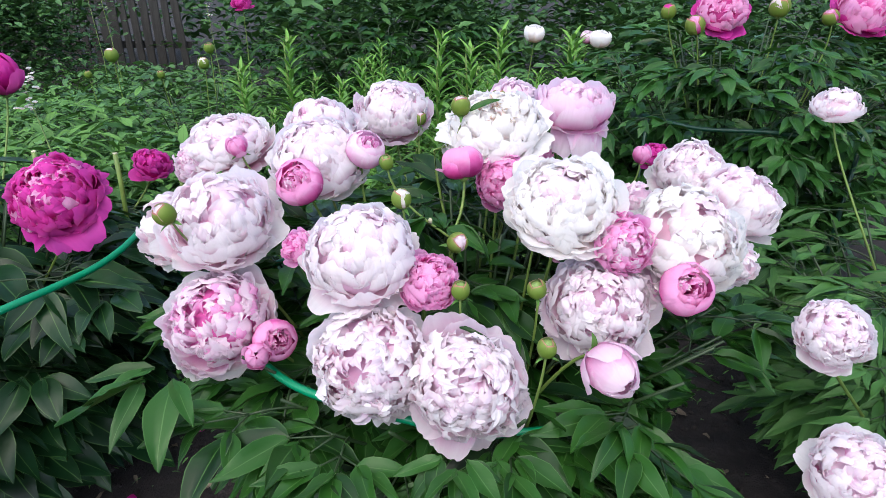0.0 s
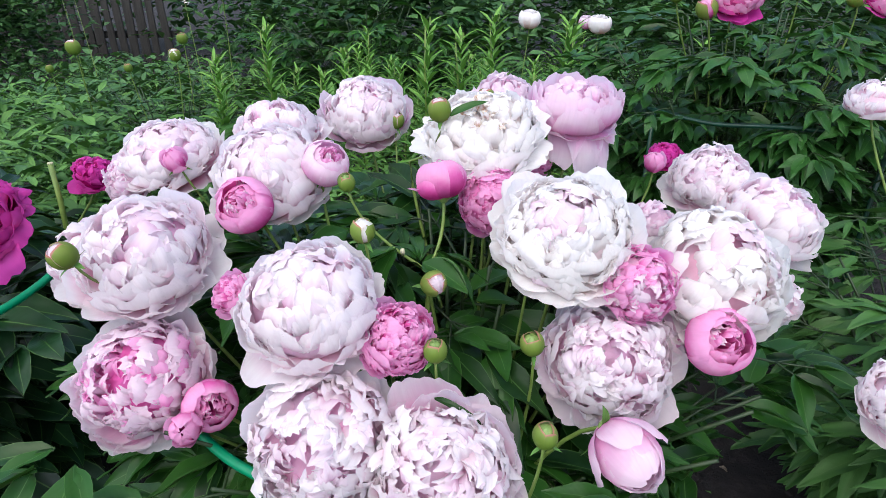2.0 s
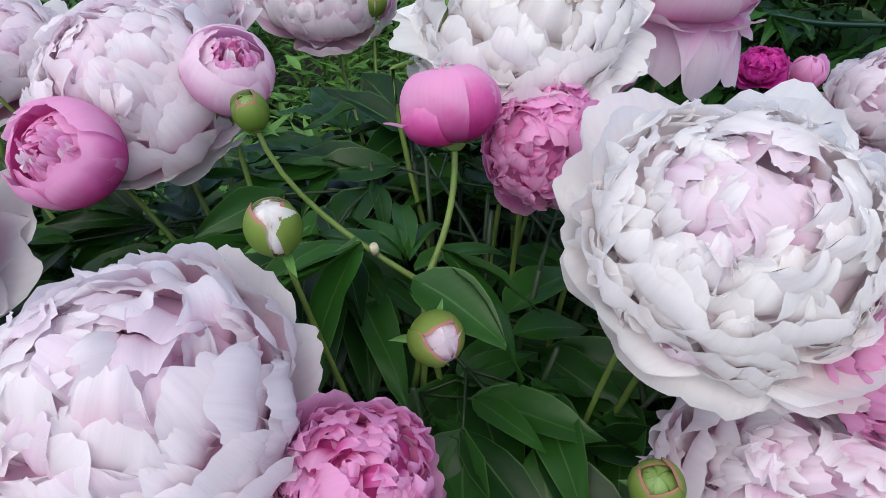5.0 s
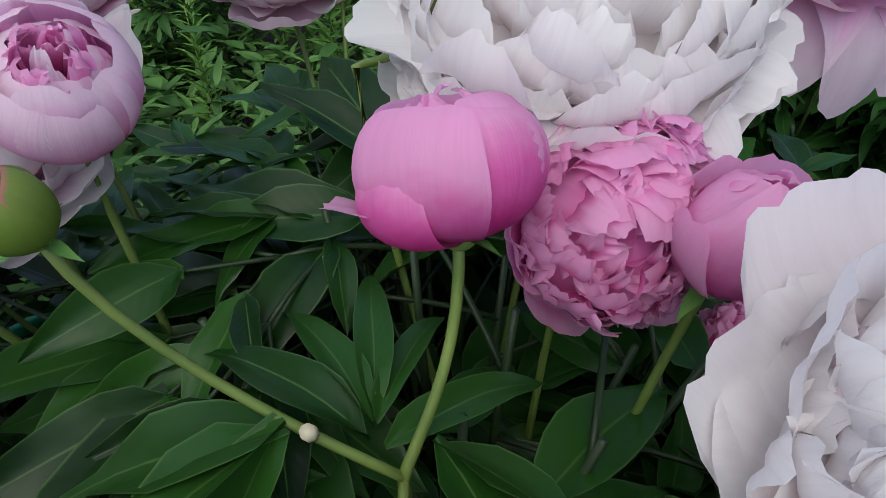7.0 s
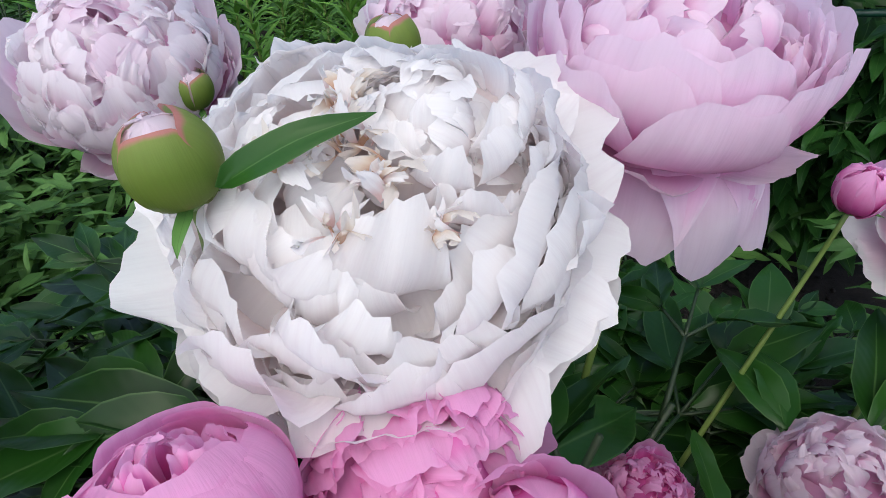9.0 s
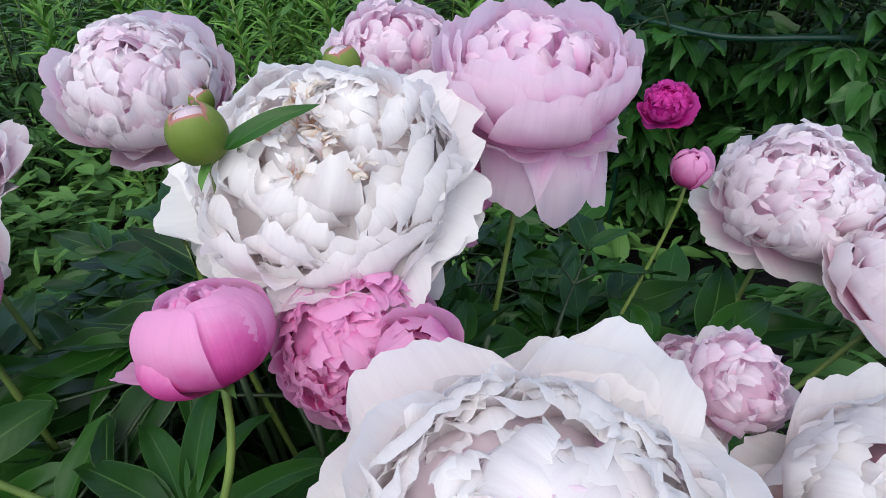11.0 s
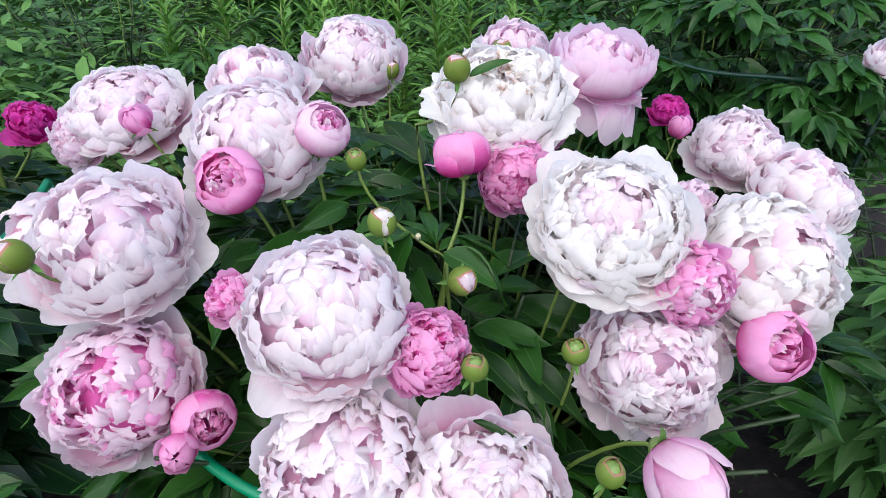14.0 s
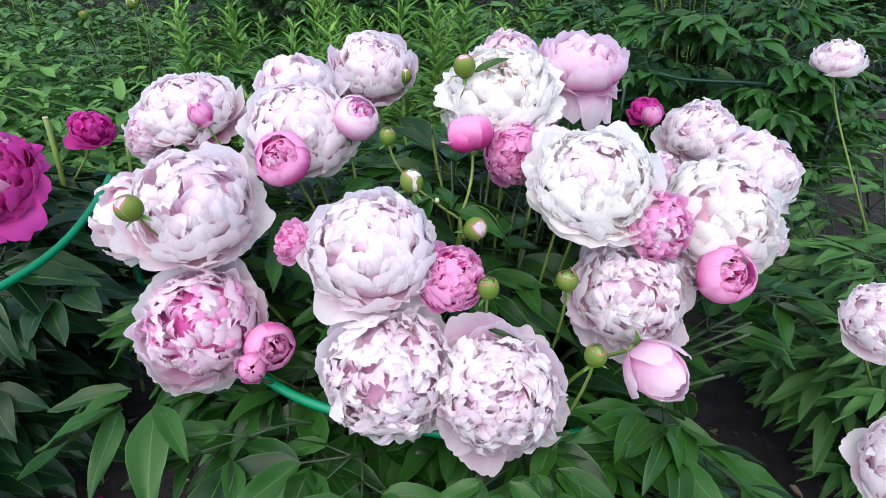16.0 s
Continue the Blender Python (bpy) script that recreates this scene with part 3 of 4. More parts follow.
    stem_of(root, head, axis, crown, via, 0.0015 if r < 0.02 else 0.0021, 0.0029)
    return root


CROWN_LEFT, CROWN_RIGHT, CROWN_BACK = Vector((-1.02, 1.02, 0)), Vector((1.0, 0.92, 0)), Vector((1.0, 1.98, 0))
blossom("peony_blossom", "blush white peony blossom seen half from the side", "blossoms of the pink peony bush", (-0.383, 1.030, 0.714), (-0.10, -0.28, 0.96), 0.0903, "full", BLUSH, BLUSH, CROWN, 0, count=143, flat=0.7, frill=0.3, heart=ROSE)
blossom("peony_blossom", "rosy pink peony blossom half hidden under a paler one", "blossoms of the pink peony bush", (-0.436, 1.008, 0.696), (-0.44, -0.79, 0.42), 0.0448, "full", ROSE, ROSE, CROWN, 1, count=50, guards=6, frill=0.6, blown=0.5)
blossom("peony_bud", "closed round pink peony bud", "blossoms of the pink peony bush", (-0.342, 0.961, 0.731), (0.00, -0.65, 0.76), 0.0180, "ball", PINK, PINK, CROWN, 2)
blossom("peony_blossom", "large blush white peony blossom with tightly folded petals", "blossoms of the pink peony bush", (-0.202, 0.943, 0.708), (-0.14, -0.45, 0.88), 0.0889, "full", BLUSH, BLUSH, CROWN, 3, frill=0.3, heart=ROSE)
blossom("peony_blossom", "blush peony blossom standing behind a larger one", "blossoms of the pink peony bush", (-0.218, 1.047, 0.740), (0.00, -0.16, 0.99), 0.0726, "full", BLUSH, BLUSH, CROWN, 4, count=70, frill=0.4, heart=ROSE)
blossom("peony_blossom", "half-open pink peony bud with a ruffled heart", "blossoms of the pink peony bush", (-0.215, 0.870, 0.699), (-0.15, -0.78, 0.61), 0.0324, "cup", PINK, PINK, CROWN, 5, count=34)
blossom("peony_blossom", "half-open rose pink peony cup", "blossoms of the pink peony bush", (-0.131, 0.915, 0.733), (0.35, -0.47, 0.81), 0.0279, "cup", CANDY, PINK, CROWN, 6, count=34)
blossom("peony_blossom", "pale rose peony blossom with lilac outer petals", "blossoms of the pink peony bush", (-0.103, 1.213, 0.727), (0.05, -0.42, 0.91), 0.0866, "full", CANDY, BLUSH, CROWN, 7, guards=8, guard_tilt=70, frill=0.4, blown=0.3, heart=ROSE)
blossom("peony_blossom", "large blush white peony blossom with broad outer petals", "blossoms of the pink peony bush", (-0.321, 0.789, 0.664), (0.09, -0.49, 0.87), 0.0870, "full", BLUSH, BLUSH, CROWN, 8, count=117, guards=10, frill=0.25, heart=ROSE)
blossom("peony_blossom", "white peony blossom partly hidden behind another", "blossoms of the pink peony bush", (-0.404, 0.841, 0.636), (-0.50, -0.59, 0.64), 0.0727, "full", CREAM, BLUSH, CROWN, 9, count=40, guards=8, frill=0.4)
blossom("peony_bud", "pink-tipped green peony bud lying against a blossom", "blossoms of the pink peony bush", (-0.351, 0.699, 0.714), (-0.39, -0.35, 0.85), 0.0135, "green", ROSE, ROSE, CROWN, 10, via=(-0.37, 0.83, 0.62))
blossom("peony_blossom", "large pale pink peony blossom with a deeper pink heart", "blossoms of the pink peony bush", (-0.311, 0.710, 0.552), (-0.05, -0.77, 0.64), 0.0828, "full", BLUSH, ROSE, CROWN, 11, count=143, frill=0.7, blown=0.4, heart=PINK)
blossom("peony_blossom", "half-open deep pink peony bud", "blossoms of the pink peony bush", (-0.240, 0.684, 0.543), (0.52, -0.76, 0.40), 0.0269, "cup", PINK, PINK, CROWN, 12, count=20)
blossom("peony_bud", "closed deep pink peony bud", "blossoms of the pink peony bush", (-0.246, 0.645, 0.543), (0.20, -0.82, 0.53), 0.0193, "ball", PINK, PINK, CROWN, 13)
blossom("peony_blossom", "large round blush white peony blossom with layered petals", "blossoms of the pink peony bush", (-0.103, 0.669, 0.667), (-0.04, -0.47, 0.88), 0.0817, "full", BLUSH, BLUSH, CROWN, 14, count=130, frill=0.15, heart=ROSE)
blossom("peony_blossom", "half-open pink peony cup behind a large blossom", "blossoms of the pink peony bush", (-0.186, 0.692, 0.677), (-0.56, -0.56, 0.61), 0.0264, "full", PINK, PINK, CROWN, 15, count=70, guards=6, guard_tilt=75, frill=0.75)
blossom("peony_blossom", "half-open deep pink peony cup with crowded petals", "blossoms of the pink peony bush", (-0.021, 0.652, 0.645), (0.38, -0.58, 0.72), 0.0442, "full", PINK, PINK, CROWN, 16, count=143, guards=6, guard_tilt=75, frill=0.6, heart=PINK, blown=0.3)
blossom("peony_blossom", "large ruffled blush peony blossom hanging low", "blossoms of the pink peony bush", (-0.087, 0.605, 0.561), (-0.10, -0.84, 0.53), 0.0835, "full", BLUSH, BLUSH, CROWN, 17, count=156, frill=0.7, blown=0.5, heart=ROSE)
blossom("peony_blossom", "large ruffled pink peony blossom with lilac outer petals", "blossoms of the pink peony bush", (0.025, 0.582, 0.547), (0.05, -0.79, 0.61), 0.0803, "full", ROSE, BLUSH, CROWN, 18, count=169, guards=10, frill=0.75, blown=0.35, heart=ROSE)
blossom("peony_blossom", "fading cream white peony blossom with withered heart", "blossoms of the pink peony bush", (0.086, 0.957, 0.758), (-0.05, -0.46, 0.89), 0.0850, "open", CREAM, CREAM, CROWN, 19)
blossom("peony_blossom", "blush peony blossom standing at the back", "blossoms of the pink peony bush", (0.134, 1.142, 0.763), (0.09, -0.40, 0.91), 0.0648, "full", BLUSH, ROSE, CROWN, 20, count=70, frill=0.5, blown=0.5)
blossom("peony_blossom", "half-open bright pink peony cup on an upright stem", "blossoms of the pink peony bush", (0.032, 0.842, 0.725), (-0.10, 0.39, 0.92), 0.0278, "cup", PINK, PINK, CROWN, 21, count=24, closed=True, via=(0.012, 0.80, 0.645))
blossom("peony_blossom", "half-open pink peony with crowded inner petals", "blossoms of the pink peony bush", (0.092, 0.884, 0.703), (0.11, -0.93, 0.36), 0.0520, "full", PINK, PINK, CROWN, 22, count=120, guards=6, guard_tilt=75, frill=0.5, heart=PINK, blown=0.3)
blossom("peony_blossom", "pink peony blossom with drooping outer petals", "blossoms of the pink peony bush", (0.226, 1.022, 0.772), (0.05, -0.16, 0.98), 0.0690, "bomb", CANDY, CANDY, CROWN, 23, count=60)
blossom("peony_blossom", "very large white peony blossom with spreading outer petals", "blossoms of the pink peony bush", (0.163, 0.741, 0.714), (-0.05, -0.50, 0.86), 0.0842, "full", CREAM, CREAM, CROWN, 24, count=169, guards=11, guard_tilt=92, guard_size=1.05, flat=0.75, frill=0.45, blown=0.45, heart=ROSE)
blossom("peony_blossom", "half-open pink peony with crowded petals", "blossoms of the pink peony bush", (0.232, 0.704, 0.676), (0.25, -0.86, 0.44), 0.0477, "full", PINK, PINK, CROWN, 25, count=104, guards=7, guard_tilt=75, frill=0.5, heart=ROSE, blown=0.3)
blossom("peony_blossom", "pale pink peony blossom tucked between larger ones", "blossoms of the pink peony bush", (0.288, 0.829, 0.691), (0.28, -0.53, 0.80), 0.0346, "full", BLUSH, ROSE, CROWN, 26, count=40, guards=5, frill=0.6)
blossom("peony_blossom", "very large white peony blossom with a dense dome", "blossoms of the pink peony bush", (0.330, 0.744, 0.659), (0.09, -0.59, 0.80), 0.0884, "full", CREAM, CREAM, CROWN, 27, count=143, guards=11, frill=0.4, blown=0.45, heart=ROSE)
blossom("peony_blossom", "blush white peony blossom leaning against a larger one", "blossoms of the pink peony bush", (0.487, 0.922, 0.640), (0.33, -0.34, 0.88), 0.0801, "full", BLUSH, BLUSH, CROWN, 28, count=110, frill=0.35, blown=0.4, heart=ROSE)
blossom("peony_blossom", "pale pink peony blossom half hidden below a white one", "blossoms of the pink peony bush", (0.424, 0.767, 0.619), (0.41, -0.89, 0.22), 0.0376, "full", ROSE, BLUSH, CROWN, 29, count=40, guards=6, frill=0.5, blown=0.5)
blossom("peony_blossom", "round half-open pink peony bud", "blossoms of the pink peony bush", (0.312, 0.680, 0.619), (0.05, -0.79, 0.61), 0.0304, "cup", PINK, PINK, CROWN, 30, count=30)
blossom("peony_blossom", "blush white peony blossom at the back of the bush", "blossoms of the pink peony bush", (0.448, 1.019, 0.666), (-0.05, -0.37, 0.93), 0.0734, "full", BLUSH, BLUSH, CROWN, 31, count=117, frill=0.5, blown=0.45, heart=ROSE)
blossom("peony_bud", "closed pink peony bud", "blossoms of the pink peony bush", (0.361, 1.031, 0.694), (-0.19, -0.33, 0.93), 0.0168, "ball", PINK, PINK, CROWN, 32)
blossom("peony_blossom", "large ruffled pale pink peony blossom", "blossoms of the pink peony bush", (0.212, 0.696, 0.583), (-0.05, -0.73, 0.68), 0.0808, "full", ROSE, BLUSH, CROWN, 33, count=156, frill=0.75, blown=0.4, heart=ROSE)
blossom("peony_blossom", "pink peony cup half hidden behind a large blossom", "blossoms of the pink peony bush", (0.282, 0.730, 0.594), (0.42, -0.75, 0.51), 0.0260, "cup", ROSE, PINK, CROWN, 34, count=30)
blossom("peony_bud", "nodding half-closed pink peony bud", "blossoms of the pink peony bush", (0.185, 0.589, 0.585), (0.35, -0.93, -0.07), 0.0347, "ball", CANDY, CANDY, CROWN, 35)
blossom("peony_bud", "green peony bud showing a pink tip", "blossoms of the pink peony bush", (0.016, 0.726, 0.668), (0.30, -0.74, 0.60), 0.0135, "green", ROSE, ROSE, CROWN, 36, via=(0.012, 0.80, 0.645))
blossom("peony_bud", "small round green peony bud", "blossoms of the pink peony bush", (0.021, 0.624, 0.643), (0.00, -0.13, 0.99), 0.0109, "green", BUD, BUD, CROWN, 37)
blossom("peony_bud", "small round green peony bud", "blossoms of the pink peony bush", (0.123, 0.661, 0.624), (-0.19, -0.22, 0.96), 0.0115, "green", BUD, BUD, CROWN, 38)
blossom("peony_bud", "small round green peony bud", "blossoms of the pink peony bush", (0.114, 0.534, 0.621), (0.00, -0.13, 0.99), 0.0104, "green", BUD, BUD, CROWN, 39)
blossom("peony_bud", "small round green peony bud", "blossoms of the pink peony bush", (-0.080, 0.807, 0.751), (-0.09, -0.22, 0.97), 0.0098, "green", BUD, BUD, CROWN, 40, via=(0.012, 0.80, 0.645))
blossom("peony_bud", "green peony bud with a white tip", "blossoms of the pink peony bush", (-0.054, 0.732, 0.721), (-0.09, -0.22, 0.97), 0.0129, "green", CREAM, CREAM, CROWN, 41)
blossom("peony_bud", "green peony bud with a pink rim", "blossoms of the pink peony bush", (0.029, 0.927, 0.802), (-0.09, -0.13, 0.99), 0.0146, "green", ROSE, ROSE, CROWN, 42, via=(-0.015, 0.965, 0.735))
blossom("peony_bud", "small green peony bud tinged with red", "blossoms of the pink peony bush", (-0.049, 1.174, 0.730), (0.09, -0.22, 0.97), 0.0133, "green", ROSE, ROSE, CROWN, 43)
blossom("peony_bud", "small green peony bud among blossoms", "blossoms of the pink peony bush", (0.125, 0.723, 0.690), (-0.10, -0.78, 0.61), 0.0092, "green", ROSE, ROSE, CROWN, 44)
blossom("peony_blossom", "small blush peony blossom with tightly packed petals", "blossoms of the low blush bush", (0.468, 0.595, 0.607), (-0.19, -0.68, 0.71), 0.0477, "full", BLUSH, BLUSH, CROWN_RIGHT, 45, count=130, guards=7, guard_tilt=66, frill=0.6, heart=ROSE)
blossom("peony_blossom", "blush peony blossom on the low side bush", "blossoms of the low blush bush", (0.461, 0.483, 0.492), (-0.19, -0.57, 0.80), 0.0565, "full", BLUSH, BLUSH, CROWN_RIGHT, 46, count=117, guards=8, frill=0.5, blown=0.3, heart=ROSE)
blossom("peony_blossom", "blush white peony blossom on a long bare stem", "blossoms of the low blush bush", (0.816, 1.220, 0.742), (-0.10, -0.18, 0.98), 0.0548, "full", BLUSH, BLUSH, CROWN_RIGHT, 47, count=60, guards=7, guard_tilt=70, frill=0.4)
blossom("peony_blossom", "large ruffled magenta peony blossom", "blossoms of the magenta bush", (-0.672, 0.970, 0.636), (-0.09, -0.59, 0.80), 0.0880, "full", MAGENTA, MAGENTA, CROWN_LEFT, 48, count=143, guard_tilt=100, guard_size=1.0, frill=0.95, blown=0.6, heart=PINK)
blossom("peony_blossom", "magenta peony blossom at the edge of its bush", "blossoms of the magenta bush", (-0.653, 1.266, 0.610), (0.30, -0.36, 0.88), 0.0485, "full", MAGENTA, MAGENTA, CROWN_LEFT, 49, count=50, guards=6, frill=0.8)
blossom("peony_bud", "closed magenta peony bud", "blossoms of the magenta bush", (-1.025, 1.392, 0.754), (0.20, -0.25, 0.95), 0.0477, "ball", MAGENTA, MAGENTA, CROWN_LEFT, 50)
blossom("peony_blossom", "dark magenta peony blossom", "blossoms of the tall dark bush", (0.515, 1.383, 0.599), (-0.27, -0.41, 0.87), 0.0423, "full", MAGENTA, MAGENTA, CROWN_BACK, 51, count=70, guards=7, frill=0.8)
blossom("peony_blossom", "magenta pink peony blossom standing high", "blossoms of the tall dark bush", (0.828, 1.868, 0.893), (-0.09, -0.59, 0.80), 0.0828, "full", MAGENTA, PINK, CROWN_BACK, 52, count=70, guards=8, frill=0.6, blown=0.5)
blossom("peony_blossom", "magenta pink peony blossom standing high", "blossoms of the tall dark bush", (1.241, 1.876, 0.888), (0.09, -0.59, 0.80), 0.0930, "full", MAGENTA, PINK, CROWN_BACK, 53, count=70, guards=8, frill=0.6, blown=0.5)
blossom("peony_bud", "peony bud showing pink petals", "blossoms of the tall dark bush", (0.739, 1.804, 0.853), (-0.47, -0.34, 0.82), 0.0258, "green", PINK, PINK, CROWN_BACK, 54)
blossom("peony_bud", "red and green peony bud", "blossoms of the tall dark bush", (0.668, 1.855, 0.889), (-0.19, -0.22, 0.96), 0.0202, "green", MAGENTA, MAGENTA, CROWN_BACK, 55)
blossom("peony_bud", "pale green peony bud", "blossoms of the tall dark bush", (0.977, 1.825, 0.896), (-0.19, -0.22, 0.96), 0.0273, "green", ROSE, ROSE, CROWN_BACK, 56)
blossom("peony_bud", "small pink and green peony bud", "blossoms of the tall dark bush", (1.128, 1.807, 0.879), (-0.56, -0.25, 0.79), 0.0213, "green", PINK, PINK, CROWN_BACK, 57)
blossom("peony_bud", "white peony bud about to open", "buds of the back row", (-1.320, 2.434, 0.695), (0.00, -0.22, 0.97), 0.0253, "green", CREAM, CREAM, Vector((-1.32, 2.48, 0)), 58)
blossom("peony_bud", "pinkish white peony bud", "buds of the back row", (-1.035, 2.626, 0.641), (0.00, -0.22, 0.97), 0.0229, "green", CREAM, CREAM, Vector((-1.04, 2.68, 0)), 59)
blossom("peony_bud", "round green peony bud", "buds of the back row", (-1.091, 2.864, 0.679), (0.00, -0.22, 0.97), 0.0222, "green", BUD, BUD, Vector((-1.09, 2.91, 0)), 60)
blossom("peony_bud", "round green peony bud", "buds of the back row", (-1.167, 2.495, 0.620), (0.00, -0.22, 0.97), 0.0154, "green", BUD, BUD, Vector((-1.17, 2.54, 0)), 61)
blossom("peony_bud", "round green peony bud", "buds of the back row", (-1.468, 2.493, 0.621), (0.00, -0.22, 0.97), 0.0143, "green", BUD, BUD, Vector((-1.47, 2.54, 0)), 62)
blossom("peony_blossom", "small white peony in the back row", "white peonies of the back row", (0.461, 3.131, 0.704), (0.00, -0.22, 0.97), 0.0464, "cup", CREAM, CREAM, Vector((0.46, 3.18, 0)), 63, count=14)
blossom("peony_blossom", "small white peony in the back row", "white peonies of the back row", (0.794, 3.123, 0.678), (0.00, -0.22, 0.97), 0.0491, "cup", CREAM, CREAM, Vector((0.79, 3.17, 0)), 64, count=14)
blossom("peony_blossom", "small mauve pink peony in the back row", "white peonies of the back row", (0.738, 3.163, 0.695), (0.00, -0.22, 0.97), 0.0333, "cup", ROSE, ROSE, Vector((0.74, 3.21, 0)), 65, count=14)
blossom("peony_blossom", "bright red peony blossom far back", "buds of the back row", (-1.191, 3.747, 0.848), (0.00, -0.33, 0.94), 0.0693, "full", MAGENTA, MAGENTA, Vector((-1.19, 3.80, 0)), 66, count=40, guards=6, frill=0.5)
blossom("peony_bud", "large closed bright pink peony bud", "blossoms of the pink peony bush", (0.126, 0.846, 0.703), (0, -0.3, 0.95), 0.025, "ball", PINK, PINK, CROWN, 80)
blossom("peony_blossom", "deep pink peony blossom hidden behind a cream one", "blossoms of the pink peony bush", (0.155, 1.010, 0.715), (0.75, -0.2, 0.6), 0.042, "full", PINK, PINK, CROWN, 81, count=70, guards=6, frill=0.7)
blossom("peony_bud", "green peony bud with a pink rim", "blossoms of the pink peony bush", (0.097, 1.035, 0.797), (0, 0, 1), 0.0125, "green", ROSE, ROSE, CROWN, 82, via=(0.1, 1.08, 0.70))
blossom("peony_blossom", "small frilled mauve pink peony blossom low in the bush", "blossoms of the pink peony bush", (0.216, 0.930, 0.565), (0, -0.25, 0.95), 0.036, "full", PINK, PINK, CROWN, 83, count=80, guards=6, frill=0.85)
blossom("peony_blossom", "pink peony blossom low in the bush", "blossoms of the pink peony bush", (0.332, 0.925, 0.560), (-0.1, -0.3, 0.9), 0.05, "full", ROSE, ROSE, CROWN, 84, count=90, guards=7, frill=0.6)


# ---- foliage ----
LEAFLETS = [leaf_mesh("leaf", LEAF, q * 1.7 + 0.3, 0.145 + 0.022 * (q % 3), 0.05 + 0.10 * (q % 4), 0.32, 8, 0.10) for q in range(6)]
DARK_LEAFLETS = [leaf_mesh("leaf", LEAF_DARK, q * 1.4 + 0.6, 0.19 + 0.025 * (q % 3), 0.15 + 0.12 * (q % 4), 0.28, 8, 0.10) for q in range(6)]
MID_LEAFLETS = [leaf_mesh("leaf", LEAF_MID, q * 1.7 + 0.9, 0.15 + 0.022 * (q % 3), 0.08 + 0.12 * (q % 4), 0.32, 8, 0.10) for q in range(6)]
LIGHT_LEAFLETS = [leaf_mesh("leaf", LEAF_LIGHT, q * 1.7 + 0.3, 0.10 + 0.018 * (q % 3), 0.12 + 0.10 * (q % 3), 0.3, 8, 0.08) for q in range(4)]
WEED_LEAFLETS = [leaf_mesh("leaf", LEAF_WEED, q * 1.3 + 0.3, 0.10 + 0.03 * q, 0.1 + 0.10 * (q % 3), 0.3, 6, 0.08) for q in range(4)]
LILY_LEAFLETS = [leaf_mesh("leaf", LEAF_LILY, q * 2.1 + 0.7, 0.10, 0.15 + 0.12 * q, 0.5, 6, 0.03) for q in range(3)]
FAR_LEAFLETS = [leaf_mesh("leaf", LEAF_FAR, q * 1.9 + 0.2, 0.20 + 0.04 * q, 0.1 + 0.08 * q, 0.3, 5, 0.06) for q in range(4)]


def compound_leaf(k, base, way, length, spots, sticks):
    """A peony leaf: a stalk that forks in three, each fork with three pointed leaflets. Adds leaflet poses and stalk paths."""
    way = way.normalized()
    side = way.cross(Vector((0, 0, 1)))
    side = side.normalized() if side.length > 0.05 else Vector((1, 0, 0))
    mid = base + way * length * 0.42
    sticks.append((base, base + way * length * 0.2 + Vector((0, 0, 0.01)), mid, 0.0022))
    for f in (-1, 0, 1):
        d = (way + side * f * k.uniform(0.7, 1.0) + Vector((0, 0, -0.12 * abs(f) - 0.10))).normalized()
        tip = mid + d * length * (0.30 if f == 0 else 0.20)
        sticks.append((mid, (mid + tip) / 2, tip, 0.0016))
        for g in (-1, 0, 1):
            if f and g == -f and k.random() < 0.35:
                continue
            w = (d + d.cross(Vector((0, 0, 1))) * g * k.uniform(0.45, 0.8) + Vector((0, 0, k.uniform(-0.3, 0.08)))).normalized()
            size = length * (0.54 if g == 0 else 0.45) * k.uniform(0.8, 1.2)
            up = Vector((k.uniform(-.55, .55), k.uniform(-.55, .55), 1))
            x = w.cross(up).normalized()
            z = x.cross(w)
            m = Matrix((x, w, z)).transposed().to_4x4()
            spots.append(Matrix.Translation(tip - w * 0.004) @ m @ Matrix.Diagonal((size * k.uniform(0.85, 1.15), size, size, 1)))


GAPS = [(Vector((0.31, 0.53, 0.52)), Vector((0.68, 1.13, 0.0)), 0.05)]


def blocked(p, gaps):
    """Whether a leaf at p would poke into a blossom or stand before its face (blossoms push leaves aside), or close a gap between bushes."""
    for c, a, r in HEADS:
        d = p - c
        s = d.dot(a)
        if -0.4 * r < s < (0.16 if c.y < 0.62 else 0.09) and (d - a * s).length < 1.08 * r:
            return True
    for a, b, r in gaps:
        w = b - a
        q = max(0, min(1, (p - a).dot(w) / w.dot(w)))
        if (p - a - w * q).length < r:
            return True
    return False


def crowded(m):
    return any(blocked(m @ Vector((0, q, 0)), GAPS) for q in (0.2, 0.6, 1.0))


